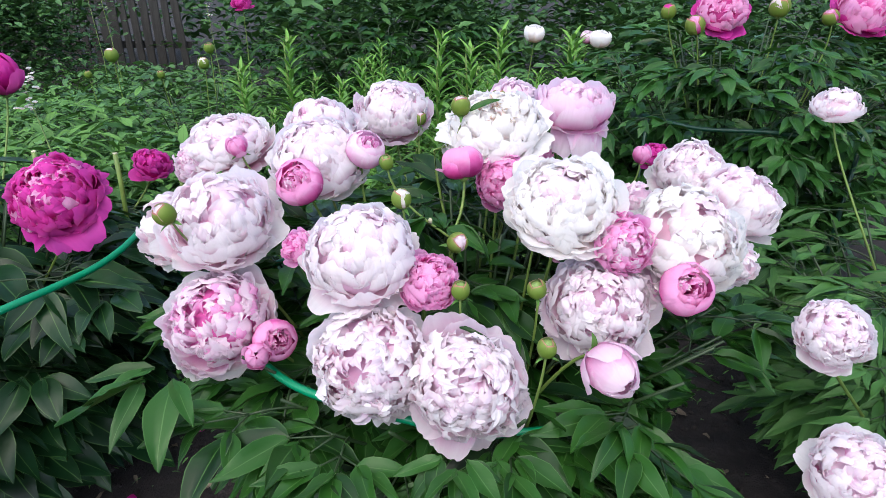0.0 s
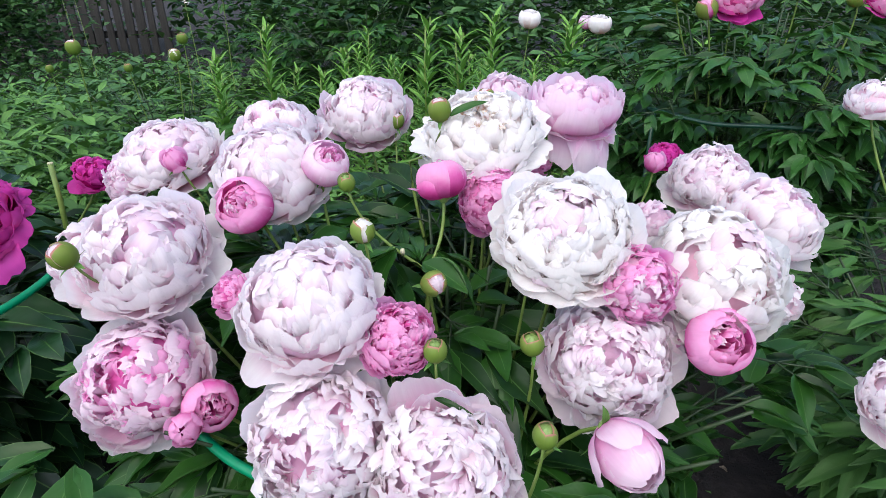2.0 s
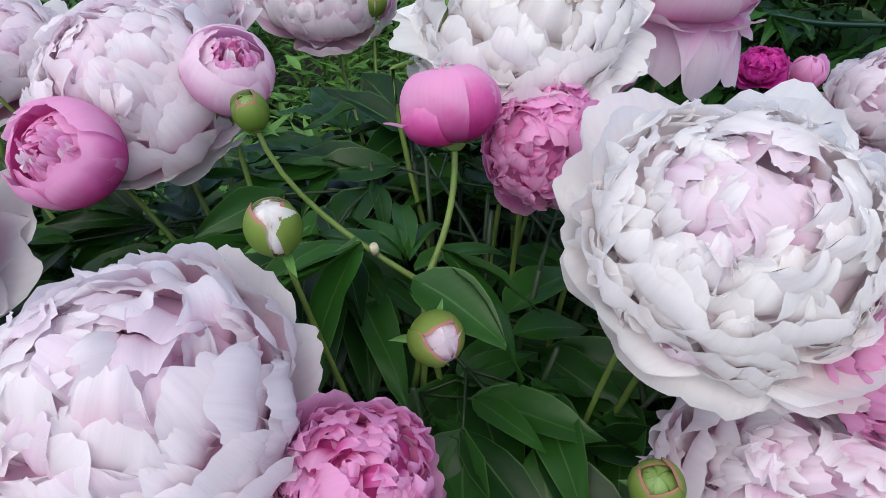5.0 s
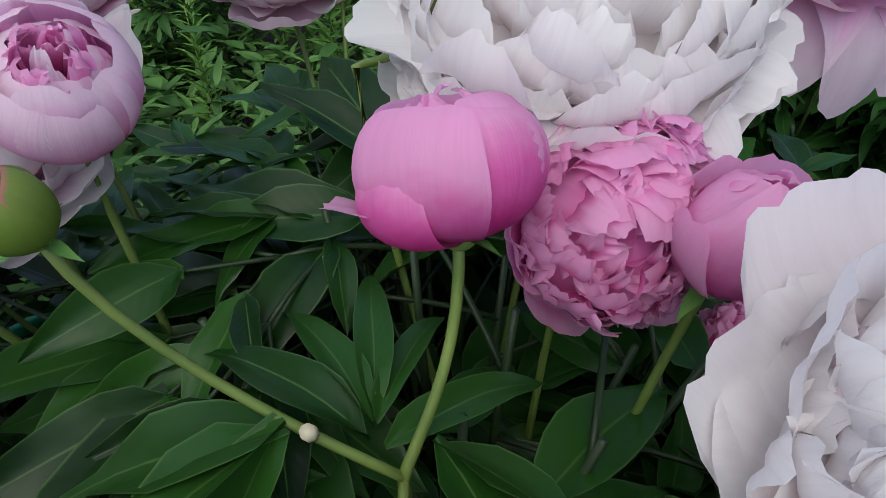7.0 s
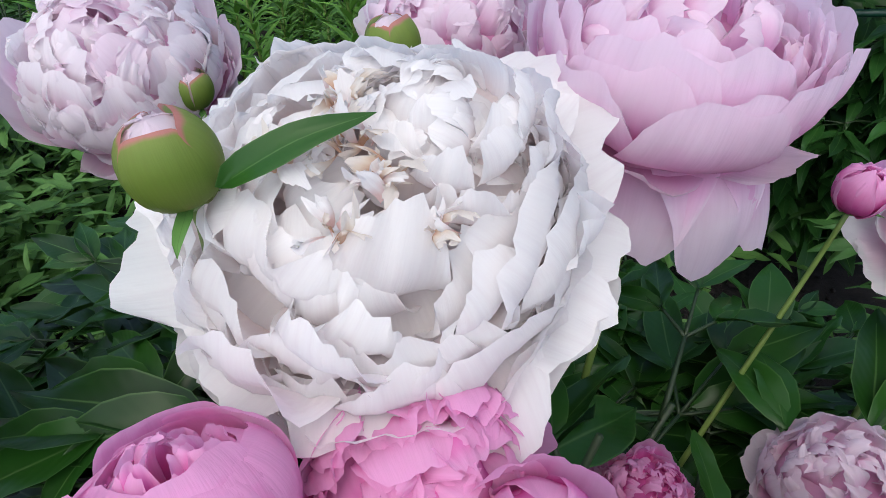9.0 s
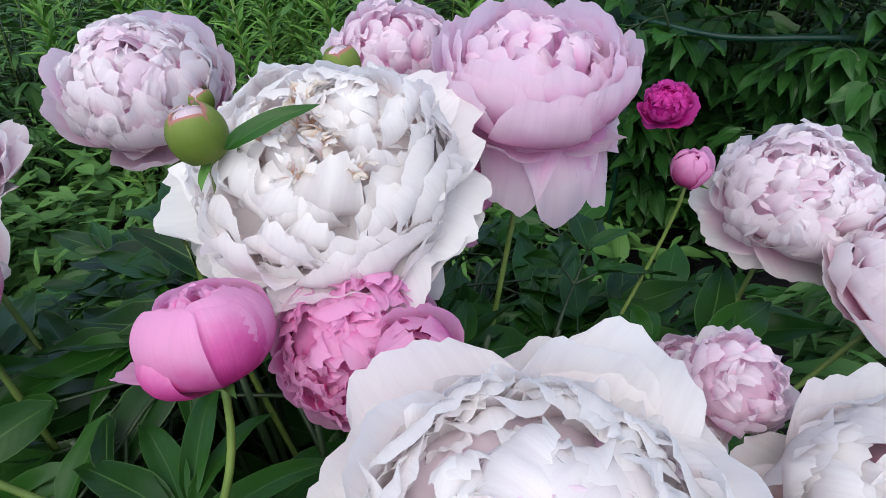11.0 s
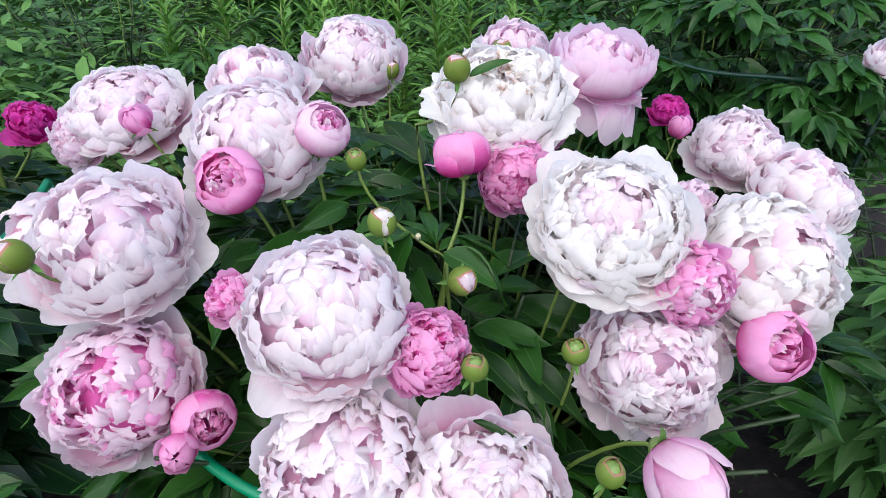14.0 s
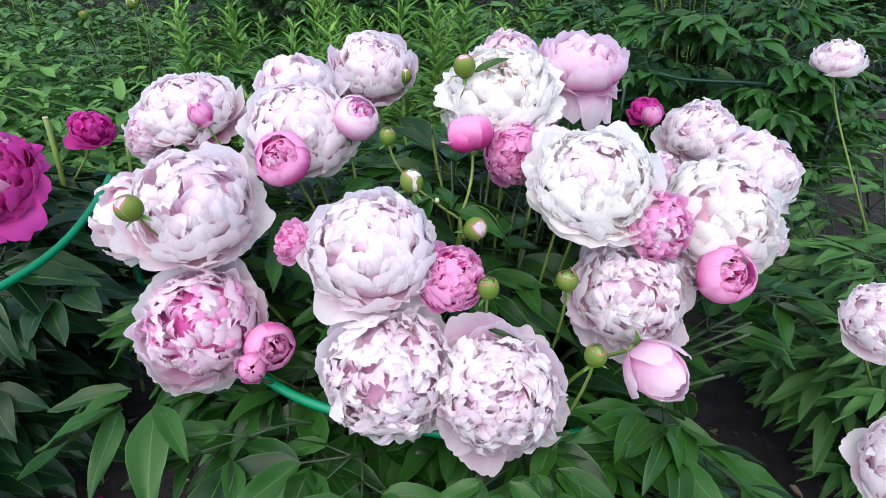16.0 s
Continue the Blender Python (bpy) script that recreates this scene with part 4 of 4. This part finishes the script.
def bush(name, label, crown, reach, height, stems, seed, stock, pick=None, leaf_len=(0.17, 0.26), lean=(0, 0), low=0.18, tiers=5, slope=0.0, extra=()):
    """A peony bush: stems fan out of the crown, each with compound leaves up its length. pick keeps leaves near a stretch of the plan as single parts."""
    k = random.Random(seed)
    root = tagged(new(name), label, "bush")
    spots, sticks = [], []
    for i in range(stems + len(extra)):
        rr = math.sqrt((i + 0.5) / stems) if i < stems else 0.9
        az = i * 2.39996 + k.uniform(-.3, .3)
        foot = crown + Vector((0.35 * rr * reach[0] * math.cos(az), 0.35 * rr * reach[1] * math.sin(az), -0.02))
        top = crown + Vector((rr * reach[0] * math.cos(az) + lean[0], rr * reach[1] * math.sin(az) + lean[1], height * (1 - 0.30 * rr ** 2.5) * k.uniform(0.9, 1.06)))
        if i >= stems:
            top = Vector(extra[i - stems])
            az = math.atan2(top.y - crown.y, top.x - crown.x)
            foot = crown + Vector((0.12 * math.cos(az), 0.12 * math.sin(az), -0.02))
        top.z *= 1 - slope * (max(0, (crown.y - top.y) / reach[1]) if i < stems else 0)
        bend = foot + Vector((0.2 * (top.x - foot.x), 0.2 * (top.y - foot.y), 0.65 * top.z))
        kept = len(spots)
        for j in range(tiers):
            s = low + (1 - low) * (j + k.uniform(0.1, 0.9)) / tiers
            p = foot * (1 - s) ** 2 + bend * 2 * s * (1 - s) + top * s * s
            out = az + j * 2.4 + k.uniform(-.4, .4) if rr < 0.5 else az + k.uniform(-1.3, 1.3)
            rise = k.uniform(-0.15, 0.55)
            blades, stalks = [], []
            compound_leaf(k, p, Vector((math.cos(out), math.sin(out), rise)), k.uniform(*leaf_len) * (1.1 - 0.25 * s) * (1.1 - 0.4 * rr ** 3), blades, stalks)
            free = [m for m in blades if not crowded(m)]
            if len(free) > 0.4 * len(blades):
                spots += free
                sticks += [q for q in stalks if len(free) > 0.7 * len(blades) and not any(blocked(p, GAPS) for p in q[:3])]
        if len(spots) > kept:
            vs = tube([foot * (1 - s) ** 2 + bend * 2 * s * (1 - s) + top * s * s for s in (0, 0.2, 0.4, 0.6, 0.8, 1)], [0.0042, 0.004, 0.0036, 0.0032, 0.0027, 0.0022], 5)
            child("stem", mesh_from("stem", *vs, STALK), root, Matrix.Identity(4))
    pile, stems_pile = Pile(), Pile()
    flat = [stock_of(me) for me in stock]
    loose = sorted(range(len(spots)), key=lambda i: (spots[i].translation - pick).length)[:220] if pick else []
    chosen = set(loose)
    for i, m in enumerate(spots):
        q = (i * 7 + seed) % len(stock)
        if i in chosen:
            child("leaf", stock[q], root, m)
        else:
            pile.add_mesh(flat[q], m)
    for a, b, c, r in sticks:
        path = [a * (1 - t) ** 2 + b * 2 * t * (1 - t) + c * t * t for t in (0, 0.25, 0.5, 0.75, 1)]
        stems_pile.add(*tube(path, [r * (1 - 0.08 * q) for q in range(5)], 5))
    fo = child("foliage", pile.mesh("foliage", stock[0].materials[0]), root, Matrix.Identity(4))
    fo["kind"] = "stuff"
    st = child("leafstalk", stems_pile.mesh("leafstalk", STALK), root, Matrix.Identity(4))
    st["kind"] = "stuff"
    return root


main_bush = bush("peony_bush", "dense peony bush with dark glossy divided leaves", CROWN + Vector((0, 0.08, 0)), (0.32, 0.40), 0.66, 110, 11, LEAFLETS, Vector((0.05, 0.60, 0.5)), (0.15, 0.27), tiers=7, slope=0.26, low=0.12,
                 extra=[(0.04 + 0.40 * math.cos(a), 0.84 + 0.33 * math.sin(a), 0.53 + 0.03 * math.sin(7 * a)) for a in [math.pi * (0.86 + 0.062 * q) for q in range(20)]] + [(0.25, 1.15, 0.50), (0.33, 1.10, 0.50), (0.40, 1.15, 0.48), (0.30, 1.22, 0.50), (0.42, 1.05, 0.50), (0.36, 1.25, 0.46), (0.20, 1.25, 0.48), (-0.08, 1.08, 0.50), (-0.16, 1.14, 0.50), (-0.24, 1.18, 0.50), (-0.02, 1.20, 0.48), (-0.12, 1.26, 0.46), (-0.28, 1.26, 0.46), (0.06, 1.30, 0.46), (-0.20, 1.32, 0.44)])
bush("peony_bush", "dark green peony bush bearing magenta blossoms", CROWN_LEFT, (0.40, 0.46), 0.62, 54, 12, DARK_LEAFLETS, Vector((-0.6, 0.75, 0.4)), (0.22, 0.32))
bush("peony_bush", "low spreading peony bush with narrow bright leaves", CROWN_RIGHT, (0.40, 0.55), 0.55, 50, 13, LIGHT_LEAFLETS, Vector((0.6, 0.7, 0.45)), (0.17, 0.27))
bush("peony_bush", "tall dark peony bush with glossy leaves", CROWN_BACK, (0.62, 0.55), 0.84, 100, 14, MID_LEAFLETS, Vector((0.8, 1.4, 0.6)), (0.17, 0.25), tiers=6)
bush("peony_bush", "peony bush with white buds in the back row", Vector((-1.15, 2.7, 0)), (0.8, 0.6), 0.52, 50, 15, LIGHT_LEAFLETS, None, (0.2, 0.3), tiers=4)
bush("peony_bush", "peony bush far back with dark leaves", Vector((-0.45, 4.2, 0)), (0.9, 0.6), 0.74, 50, 16, LEAFLETS, None, (0.22, 0.32), tiers=4)
bush("peony_bush", "peony bush far back with white blossoms", Vector((0.75, 3.6, 0)), (0.8, 0.5), 0.50, 40, 17, LIGHT_LEAFLETS, None, (0.2, 0.3), tiers=4)


BROAD = [leaf_mesh("leaf", LEAF, 2.3 + q, 0.25 - 0.05 * q, 0.18 + 0.1 * q, 0.35, 10, 0.06) for q in range(3)]


def own_leaf(base, tip, q, width=1.0, roll=0.0):
    """One leaf of the main bush from its stalk end to its point."""
    base, w = Vector(base), Vector(tip) - Vector(base)
    size = w.length
    w.normalize()
    x = w.cross(Vector((0.1, -0.3, 1))).normalized()
    m = Matrix((x, w, x.cross(w))).transposed().to_4x4()
    child("leaf", BROAD[q], main_bush, Matrix.Translation(base) @ m @ Matrix.Rotation(roll, 4, "Y") @ Matrix.Diagonal((size * width, size, size, 1)))


# the broad leaves round the fork of the stems in the middle of the bush
own_leaf((0.006, 0.77, 0.673), (0.06, 0.726, 0.667), 0, 1.15, 0)
own_leaf((0.008, 0.754, 0.67), (-0.009, 0.776, 0.681), 1, 0.9, 0.9)
own_leaf((-0.001, 0.811, 0.653), (-0.087, 0.876, 0.677), 2, 0.75, 0.25)
own_leaf((0, 0.816, 0.653), (-0.052, 0.916, 0.67), 2, 0.6, 0.3)
own_leaf((0, 0.821, 0.651), (-0.009, 0.935, 0.675), 2, 0.55, 0)
own_leaf((0.001, 0.819, 0.652), (0.027, 0.909, 0.662), 2, 0.6, -0.3)
own_leaf((0.005, 0.809, 0.651), (0.081, 0.862, 0.661), 2, 0.8, -0.3)
own_leaf((0.066, 0.807, 0.611), (0.145, 0.883, 0.631), 1, 0.9, -0.3)
own_leaf((-0.021, 0.815, 0.62), (-0.072, 0.807, 0.61), 2, 0.9, 0)
own_leaf((-0.041, 0.812, 0.616), (-0.073, 0.776, 0.609), 2, 0.9, 0)
own_leaf((0.071, 0.799, 0.601), (0.143, 0.827, 0.599), 1, 0.9, 0)
own_leaf((0.022, 0.867, 0.57), (0.082, 0.931, 0.576), 1, 0.9, 0)
own_leaf((0.020, 0.60, 0.615), (0.075, 0.57, 0.615), 2, 0.5)
own_leaf((0.042, 0.918, 0.810), (0.086, 0.912, 0.842), 2, 0.8, 0.4)
knob = [Vector((-0.019, 0.803, 0.668)) + Vector((0.0, -0.002 * i, 0.004 * i)) for i in range(3)]
child("cut_stub", mesh_from("cut_stub", *tube(knob, [0.0028, 0.0031, 0.0027], 8), CUT), main_bush, Matrix.Identity(4), "pale cut end of a removed stalk")


def lily(seed, height):
    """An upright lily: one straight stem closely set with narrow leaves, a tuft of green buds at the top."""
    k = random.Random(seed)
    root = tagged(new("lily_plant"), "upright leafy green lily stem not yet in flower", "plant", "lilies behind the peonies")
    path = [Vector((0.02 * math.sin(i), 0.01 * math.cos(2 * i), height * i / 5 - 0.01)) for i in range(6)]
    child("stem", mesh_from("stem", *tube(path, [0.006, 0.006, 0.0055, 0.005, 0.004, 0.003]), STEM), root, Matrix.Identity(4))
    pile = Pile()
    flat = [stock_of(me) for me in LILY_LEAFLETS]
    n = 70
    for i in range(n):
        s = 0.12 + 0.88 * i / n
        w = Vector((math.cos(i * 2.4), math.sin(i * 2.4), 0.5 + 0.8 * s))
        w.normalize()
        x = w.cross(Vector((0, 0, 1))).normalized()
        m = Matrix((x, w, x.cross(w))).transposed().to_4x4()
        size = (0.165 - 0.075 * s) * k.uniform(0.8, 1.2)
        pile.add_mesh(flat[i % 3], Matrix.Translation((0, 0, s * height)) @ m @ Matrix.Scale(size, 4))
    fo = child("foliage", pile.mesh("foliage", LEAF_LILY), root, Matrix.Identity(4))
    fo["kind"] = "stuff"
    for i in range(4):
        b = petals("wrap", BUD)[i]
        child("bud", b, root, Matrix.Translation((0.014 * math.cos(i * 1.6), 0.014 * math.sin(i * 1.6), height - 0.01)) @ Matrix.Diagonal((0.007, 0.007, 0.018, 1)))
    return root


LILIES = [lily(1, 0.80), lily(2, 0.74)]
LILIES[0].matrix_basis = pose(-0.03, 2.35, 0, 0, 2, 40)
LILIES[1].matrix_basis = pose(0.14, 2.45, 0, 2, -3, 10)
rl = random.Random(5)
# the clear front row, then the looser drift behind it
for i, (x, y, h) in enumerate(((0.24, 2.5, 1.0), (-0.82, 2.5, 0.9), (-0.68, 2.6, 0.95), (-0.45, 2.45, 0.82), (-0.36, 2.5, 0.86), (-0.27, 2.4, 0.82), (0.5, 2.55, 0.98), (0.58, 2.6, 1.0), (0.41, 2.4, 0.75), (0.36, 2.3, 0.7), (0.66, 2.4, 0.78))):
    copy_thing(LILIES[i % 2], pose(x, y, 0, rl.uniform(-4, 4), rl.uniform(-4, 4), rl.uniform(0, 360)) @ Matrix.Scale(h, 4))
for i in range(44):
    x, y = rl.uniform(-1.0, 1.5), rl.uniform(1.95, 3.4)
    copy_thing(LILIES[i % 2], pose(x, y, 0, rl.uniform(-5, 5), rl.uniform(-6, 6), rl.uniform(0, 360)) @ Matrix.Scale(rl.uniform(0.5, 0.85), 4))


# ---- ring supports of green plastic hose ----
def hoop(label, centre, rx, ry, mat, legs, tilt=0.0, arc=(0, 360)):
    n = 60
    path = []
    for i in range(n + 1):
        a = radians(arc[0] + (arc[1] - arc[0]) * i / n)
        path.append(Vector(centre) + Vector((rx * math.cos(a), ry * math.sin(a), tilt * math.cos(a) + 0.004 * math.sin(9 * a))))
    root = tagged(new("plant_support"), label, "plant support", "hoops that hold up the peonies")
    child("hoop", mesh_from("hoop", *tube(path, [0.0058] * (n + 1), 8), mat), root, Matrix.Identity(4))
    for i in legs:
        p = path[i]
        child("leg", mesh_from("leg", *tube([Vector((p.x, p.y, -0.03)), Vector((p.x, p.y, p.z * 0.5)), p], [0.006] * 3, 8), mat), root, Matrix.Identity(4))


hoop("green plastic hoop holding up the pink peony bush", (0.05, 0.86, 0.49), 0.39, 0.30, HOSE, (0, 58), -0.03, (100, 288))
hoop("green plastic hoop round the magenta peony bush", (-0.96, 0.95, 0.58), 0.41, 0.50, HOSE, (4, 60), 0.0, (-80, 20))
hoop("green plastic hoop round the tall dark bush", CROWN_BACK + Vector((0, -0.05, 0.62)), 0.44, 0.40, HOSE_DARK, (2, 58), 0.0, (205, 290))


# ---- fence and far planting ----
def fence():
    root = tagged(new("picket_fence"), "old grey picket fence of uneven boards", "fence", kind="structure")
    k = random.Random(3)
    board = {}
    for q in range(4):
        bm = bmesh.new()
        bmesh.ops.create_cube(bm, size=1)
        bmesh.ops.scale(bm, vec=(0.07 + 0.008 * q, 0.02, 1.25), verts=bm.verts)
        bmesh.ops.bevel(bm, geom=bm.edges[:], offset=0.004, segments=1, affect="EDGES")
        me = bpy.data.meshes.new("board")
        bm.to_mesh(me)
        bm.free()
        me.materials.append(WOOD)
        board[q] = me
    for i in range(38):
        x = -7.0 + i * 0.115
        child("board", board[i % 4], root, pose(x, 6.3 - 0.06 * x + k.uniform(-.01, .01), 0.6 + k.uniform(-.05, .04), 0, k.uniform(-2, 2), -3.4))
    for z in (0.35, 0.95):
        bm = bmesh.new()
        bmesh.ops.create_cube(bm, size=1)
        bmesh.ops.scale(bm, vec=(4.4, 0.04, 0.07), verts=bm.verts)
        me = bpy.data.meshes.new("rail")
        bm.to_mesh(me)
        bm.free()
        me.materials.append(WOOD)
        child("rail", me, root, pose(-4.85, 6.66, z, 0, 0, -3.4))


fence()


def thicket(name, label, count, area, heights, seed, stock, size=(0.04, 0.09), clumps=40):
    """Loose weeds and shrubs: upright shoots with small leaves, in drifts."""
    k = random.Random(seed)
    root = tagged(new(name), label, "plants", kind="stuff")
    flat = [stock_of(me) for me in stock]
    pile = Pile()
    cs = [(k.uniform(area[0], area[1]), k.uniform(area[2], area[3]), k.uniform(*heights), k.uniform(0.12, 0.35)) for _ in range(clumps)]
    for i in range(count):
        cx, cy, h, sp = k.choice(cs)
        z = h * math.sqrt(k.random())
        x, y = cx + k.gauss(0, sp) * (0.6 + 0.4 * z / h), cy + k.gauss(0, sp) * 0.7
        a = k.uniform(0, 6.283)
        w = Vector((math.cos(a), math.sin(a), k.uniform(-0.3, 0.9))).normalized()
        xx = w.cross(Vector((k.uniform(-.4, .4), k.uniform(-.4, .4), 1))).normalized()
        m = Matrix((xx, w, xx.cross(w))).transposed().to_4x4()
        pile.add_mesh(flat[i % len(flat)], Matrix.Translation((x, y, z + 0.01)) @ m @ Matrix.Scale(k.uniform(*size), 4))
    child("foliage", pile.mesh("foliage", stock[0].materials[0]), root, Matrix.Identity(4))["kind"] = "stuff"
    return root


thicket("weeds", "small weeds sprouting behind the pink bush", 5000, (-1.6, 1.2, 1.6, 2.4), (0.05, 0.3), 25, WEED_LEAFLETS, (0.05, 0.12), 60)
thicket("weeds", "low mixed green weeds on the soil", 10000, (-3.2, 3.0, 1.9, 5.5), (0.08, 0.35), 21, WEED_LEAFLETS, (0.05, 0.12), 120)
thicket("shrub", "dark leafy shrubs along the fence", 17000, (-2.0, 5.0, 4.4, 6.6), (0.5, 1.5), 22, FAR_LEAFLETS, (0.07, 0.15), 95)
thicket("shrub", "dark climbing growth before the old fence", 6000, (-6.5, -3.5, 4.6, 6.0), (0.6, 1.3), 26, FAR_LEAFLETS, (0.06, 0.12), 26)
thicket("shrub", "tall dark leafy stems beside the old fence", 2800, (-3.75, -3.0, 4.7, 5.4), (0.8, 1.3), 28, FAR_LEAFLETS, (0.05, 0.10), 12)
thicket("shrub", "tall hedge of dark leaves behind the garden", 7000, (-9, 9, 7.0, 9.0), (1.2, 2.6), 23, FAR_LEAFLETS, (0.12, 0.24), 50)
thicket("weeds", "shadowed weeds below the fence", 4000, (-3.5, -0.9, 2.6, 4.8), (0.12, 0.42), 24, FAR_LEAFLETS, (0.04, 0.1), 30)
thicket("weeds", "young green growth beside the peonies", 2500, (-2.2, -1.0, 1.5, 2.6), (0.2, 0.6), 27, WEED_LEAFLETS, (0.05, 0.11), 16)


# ---- what lies on the soil ----
def litter():
    k = random.Random(9)
    spots = [(-0.69, 1.05), (-0.60, 1.12), (-0.52, 0.86), (-0.66, 0.90), (-0.47, 0.80)]
    for i, (x, y) in enumerate(spots):
        ob = tagged(new("fallen_petal", petals("guard", MAGENTA)[i]), "wilted magenta petal fallen on the dark soil", "petal", "fallen petals")
        ob.matrix_basis = pose(x, y, 0.006, 75 + k.uniform(-10, 10), 0, k.uniform(0, 360)) @ Matrix.Scale(0.028 + 0.01 * k.random(), 4)
    for i in range(26):
        x, y = (k.uniform(-0.75, -0.42), k.uniform(0.75, 1.2)) if i < 16 else (k.uniform(0.5, 0.72), k.uniform(0.8, 1.2))
        ob = tagged(new("dry_leaf", leaf_bits[i % 3]), "curled dry leaf scrap on the dark soil", "leaf", "dry leaf scraps")
        ob.matrix_basis = pose(x, y, 0.008, k.uniform(-15, 15), k.uniform(-20, 20), k.uniform(0, 360)) @ Matrix.Scale(k.uniform(0.02, 0.05), 4)
    bits = Pile()
    clod = bmesh.new()
    bmesh.ops.create_icosphere(clod, subdivisions=1, radius=1)
    cv, cf = np.array([tuple(v.co) for v in clod.verts]), [tuple(v.index for v in f.verts) for f in clod.faces]
    clod.free()
    for i in range(2600):
        x, y = k.uniform(-1.1, 1.0), k.uniform(0.2, 1.9)
        m = pose(x, y, k.uniform(-0.004, 0.004), 0, 0, k.uniform(0, 360)) @ Matrix.Diagonal((1, k.uniform(0.6, 1), k.uniform(0.5, 0.8), 1)) @ Matrix.Scale(0.003 + 0.012 * k.random() ** 3, 4)
        bits.add_mesh((cv, cf, cv[:, :2]), m)
    tagged(new("soil_clods", bits.mesh("soil_clods", SOIL)), "crumbs and clods of dark soil", "soil", kind="stuff")


DRY = rough_material("dry_leaf", [(0.3, (0.10, 0.07, 0.045)), (0.7, (0.26, 0.21, 0.16))], 40, 0.9, 0.3, 0.003)
leaf_bits = [leaf_mesh("dry_leaf", DRY, q * 2.2, 0.25 - 0.05 * q, 0.3, 0.6, 6, 0.2) for q in range(3)]
litter()
thicket("seedlings", "tiny weed seedlings on the bare soil", 260, (-0.7, 0.75, 0.8, 1.3), (0.01, 0.04), 31, WEED_LEAFLETS, (0.012, 0.028), 16)


# ---- small things at the edges ----
def cut_stalk(top, foot, r=0.005):
    root = tagged(new("cut_stalk"), "pruned bare stalk with a pale cut end", "stalk", "pruned stalks")
    top, foot = Vector(top), Vector(foot)
    path = bezier(foot, foot + Vector((0, 0, 0.2)), top - Vector((0, 0, 0.15)), top, 8)
    child("stem", mesh_from("stem", *tube(path, [r] * 8, 8), STEM), root, Matrix.Identity(4))
    child("cut_end", mesh_from("cut_end", *tube([top - Vector((0, 0, 0.002)), top + Vector((0, 0, 0.001))], [r * 1.04, r], 8), CUT), root, Matrix.Identity(4))


cut_stalk((-0.87, 1.21, 0.665), (-0.90, 1.10, -0.02))
cut_stalk((-0.71, 1.23, 0.655), (-0.72, 1.16, -0.02))
cut_stalk((-0.60, 1.28, 0.60), (-0.68, 1.20, -0.02), 0.004)


def sprig(top, foot, seed, count, mat, label):
    """A thin stalk with a loose head of tiny flowers."""
    k = random.Random(seed)
    root = tagged(new("flower_sprig"), label, "flower", "loose flower sprigs")
    top, foot = Vector(top), Vector(foot)
    child("stem", mesh_from("stem", *tube([foot, (top + foot) / 2 + Vector((0.02, 0, 0)), top], [0.003, 0.0025, 0.0015], 6), STEM), root, Matrix.Identity(4))
    for i in range(count):
        at = top + Vector((k.gauss(0, 0.014), k.gauss(0, 0.014), k.uniform(-0.09, 0.01)))
        child("petal", petals("guard", mat)[i % 5], root, Matrix.Translation(at) @ turn_to((k.uniform(-1, 1), k.uniform(-1, 1), 0.6)) @ Matrix.Scale(k.uniform(0.010, 0.018), 4))


sprig((-1.02, 1.45, 0.79), (-1.0, 1.5, -0.02), 1, 26, CREAM, "small white flower sprig beside the magenta bush")
sprig((-2.0, 3.7, 0.92), (-2.0, 3.7, -0.02), 2, 22, BUD, "pale green seed pods on a thin stalk")
sprig((-2.25, 4.0, 1.05), (-2.25, 4.0, -0.02), 3, 22, BUD, "pale green seed pods on a thin stalk")
sprig((-1.35, 3.6, 0.86), (-1.35, 3.6, -0.02), 4, 10, CREAM, "small white flower sprig in the back row")
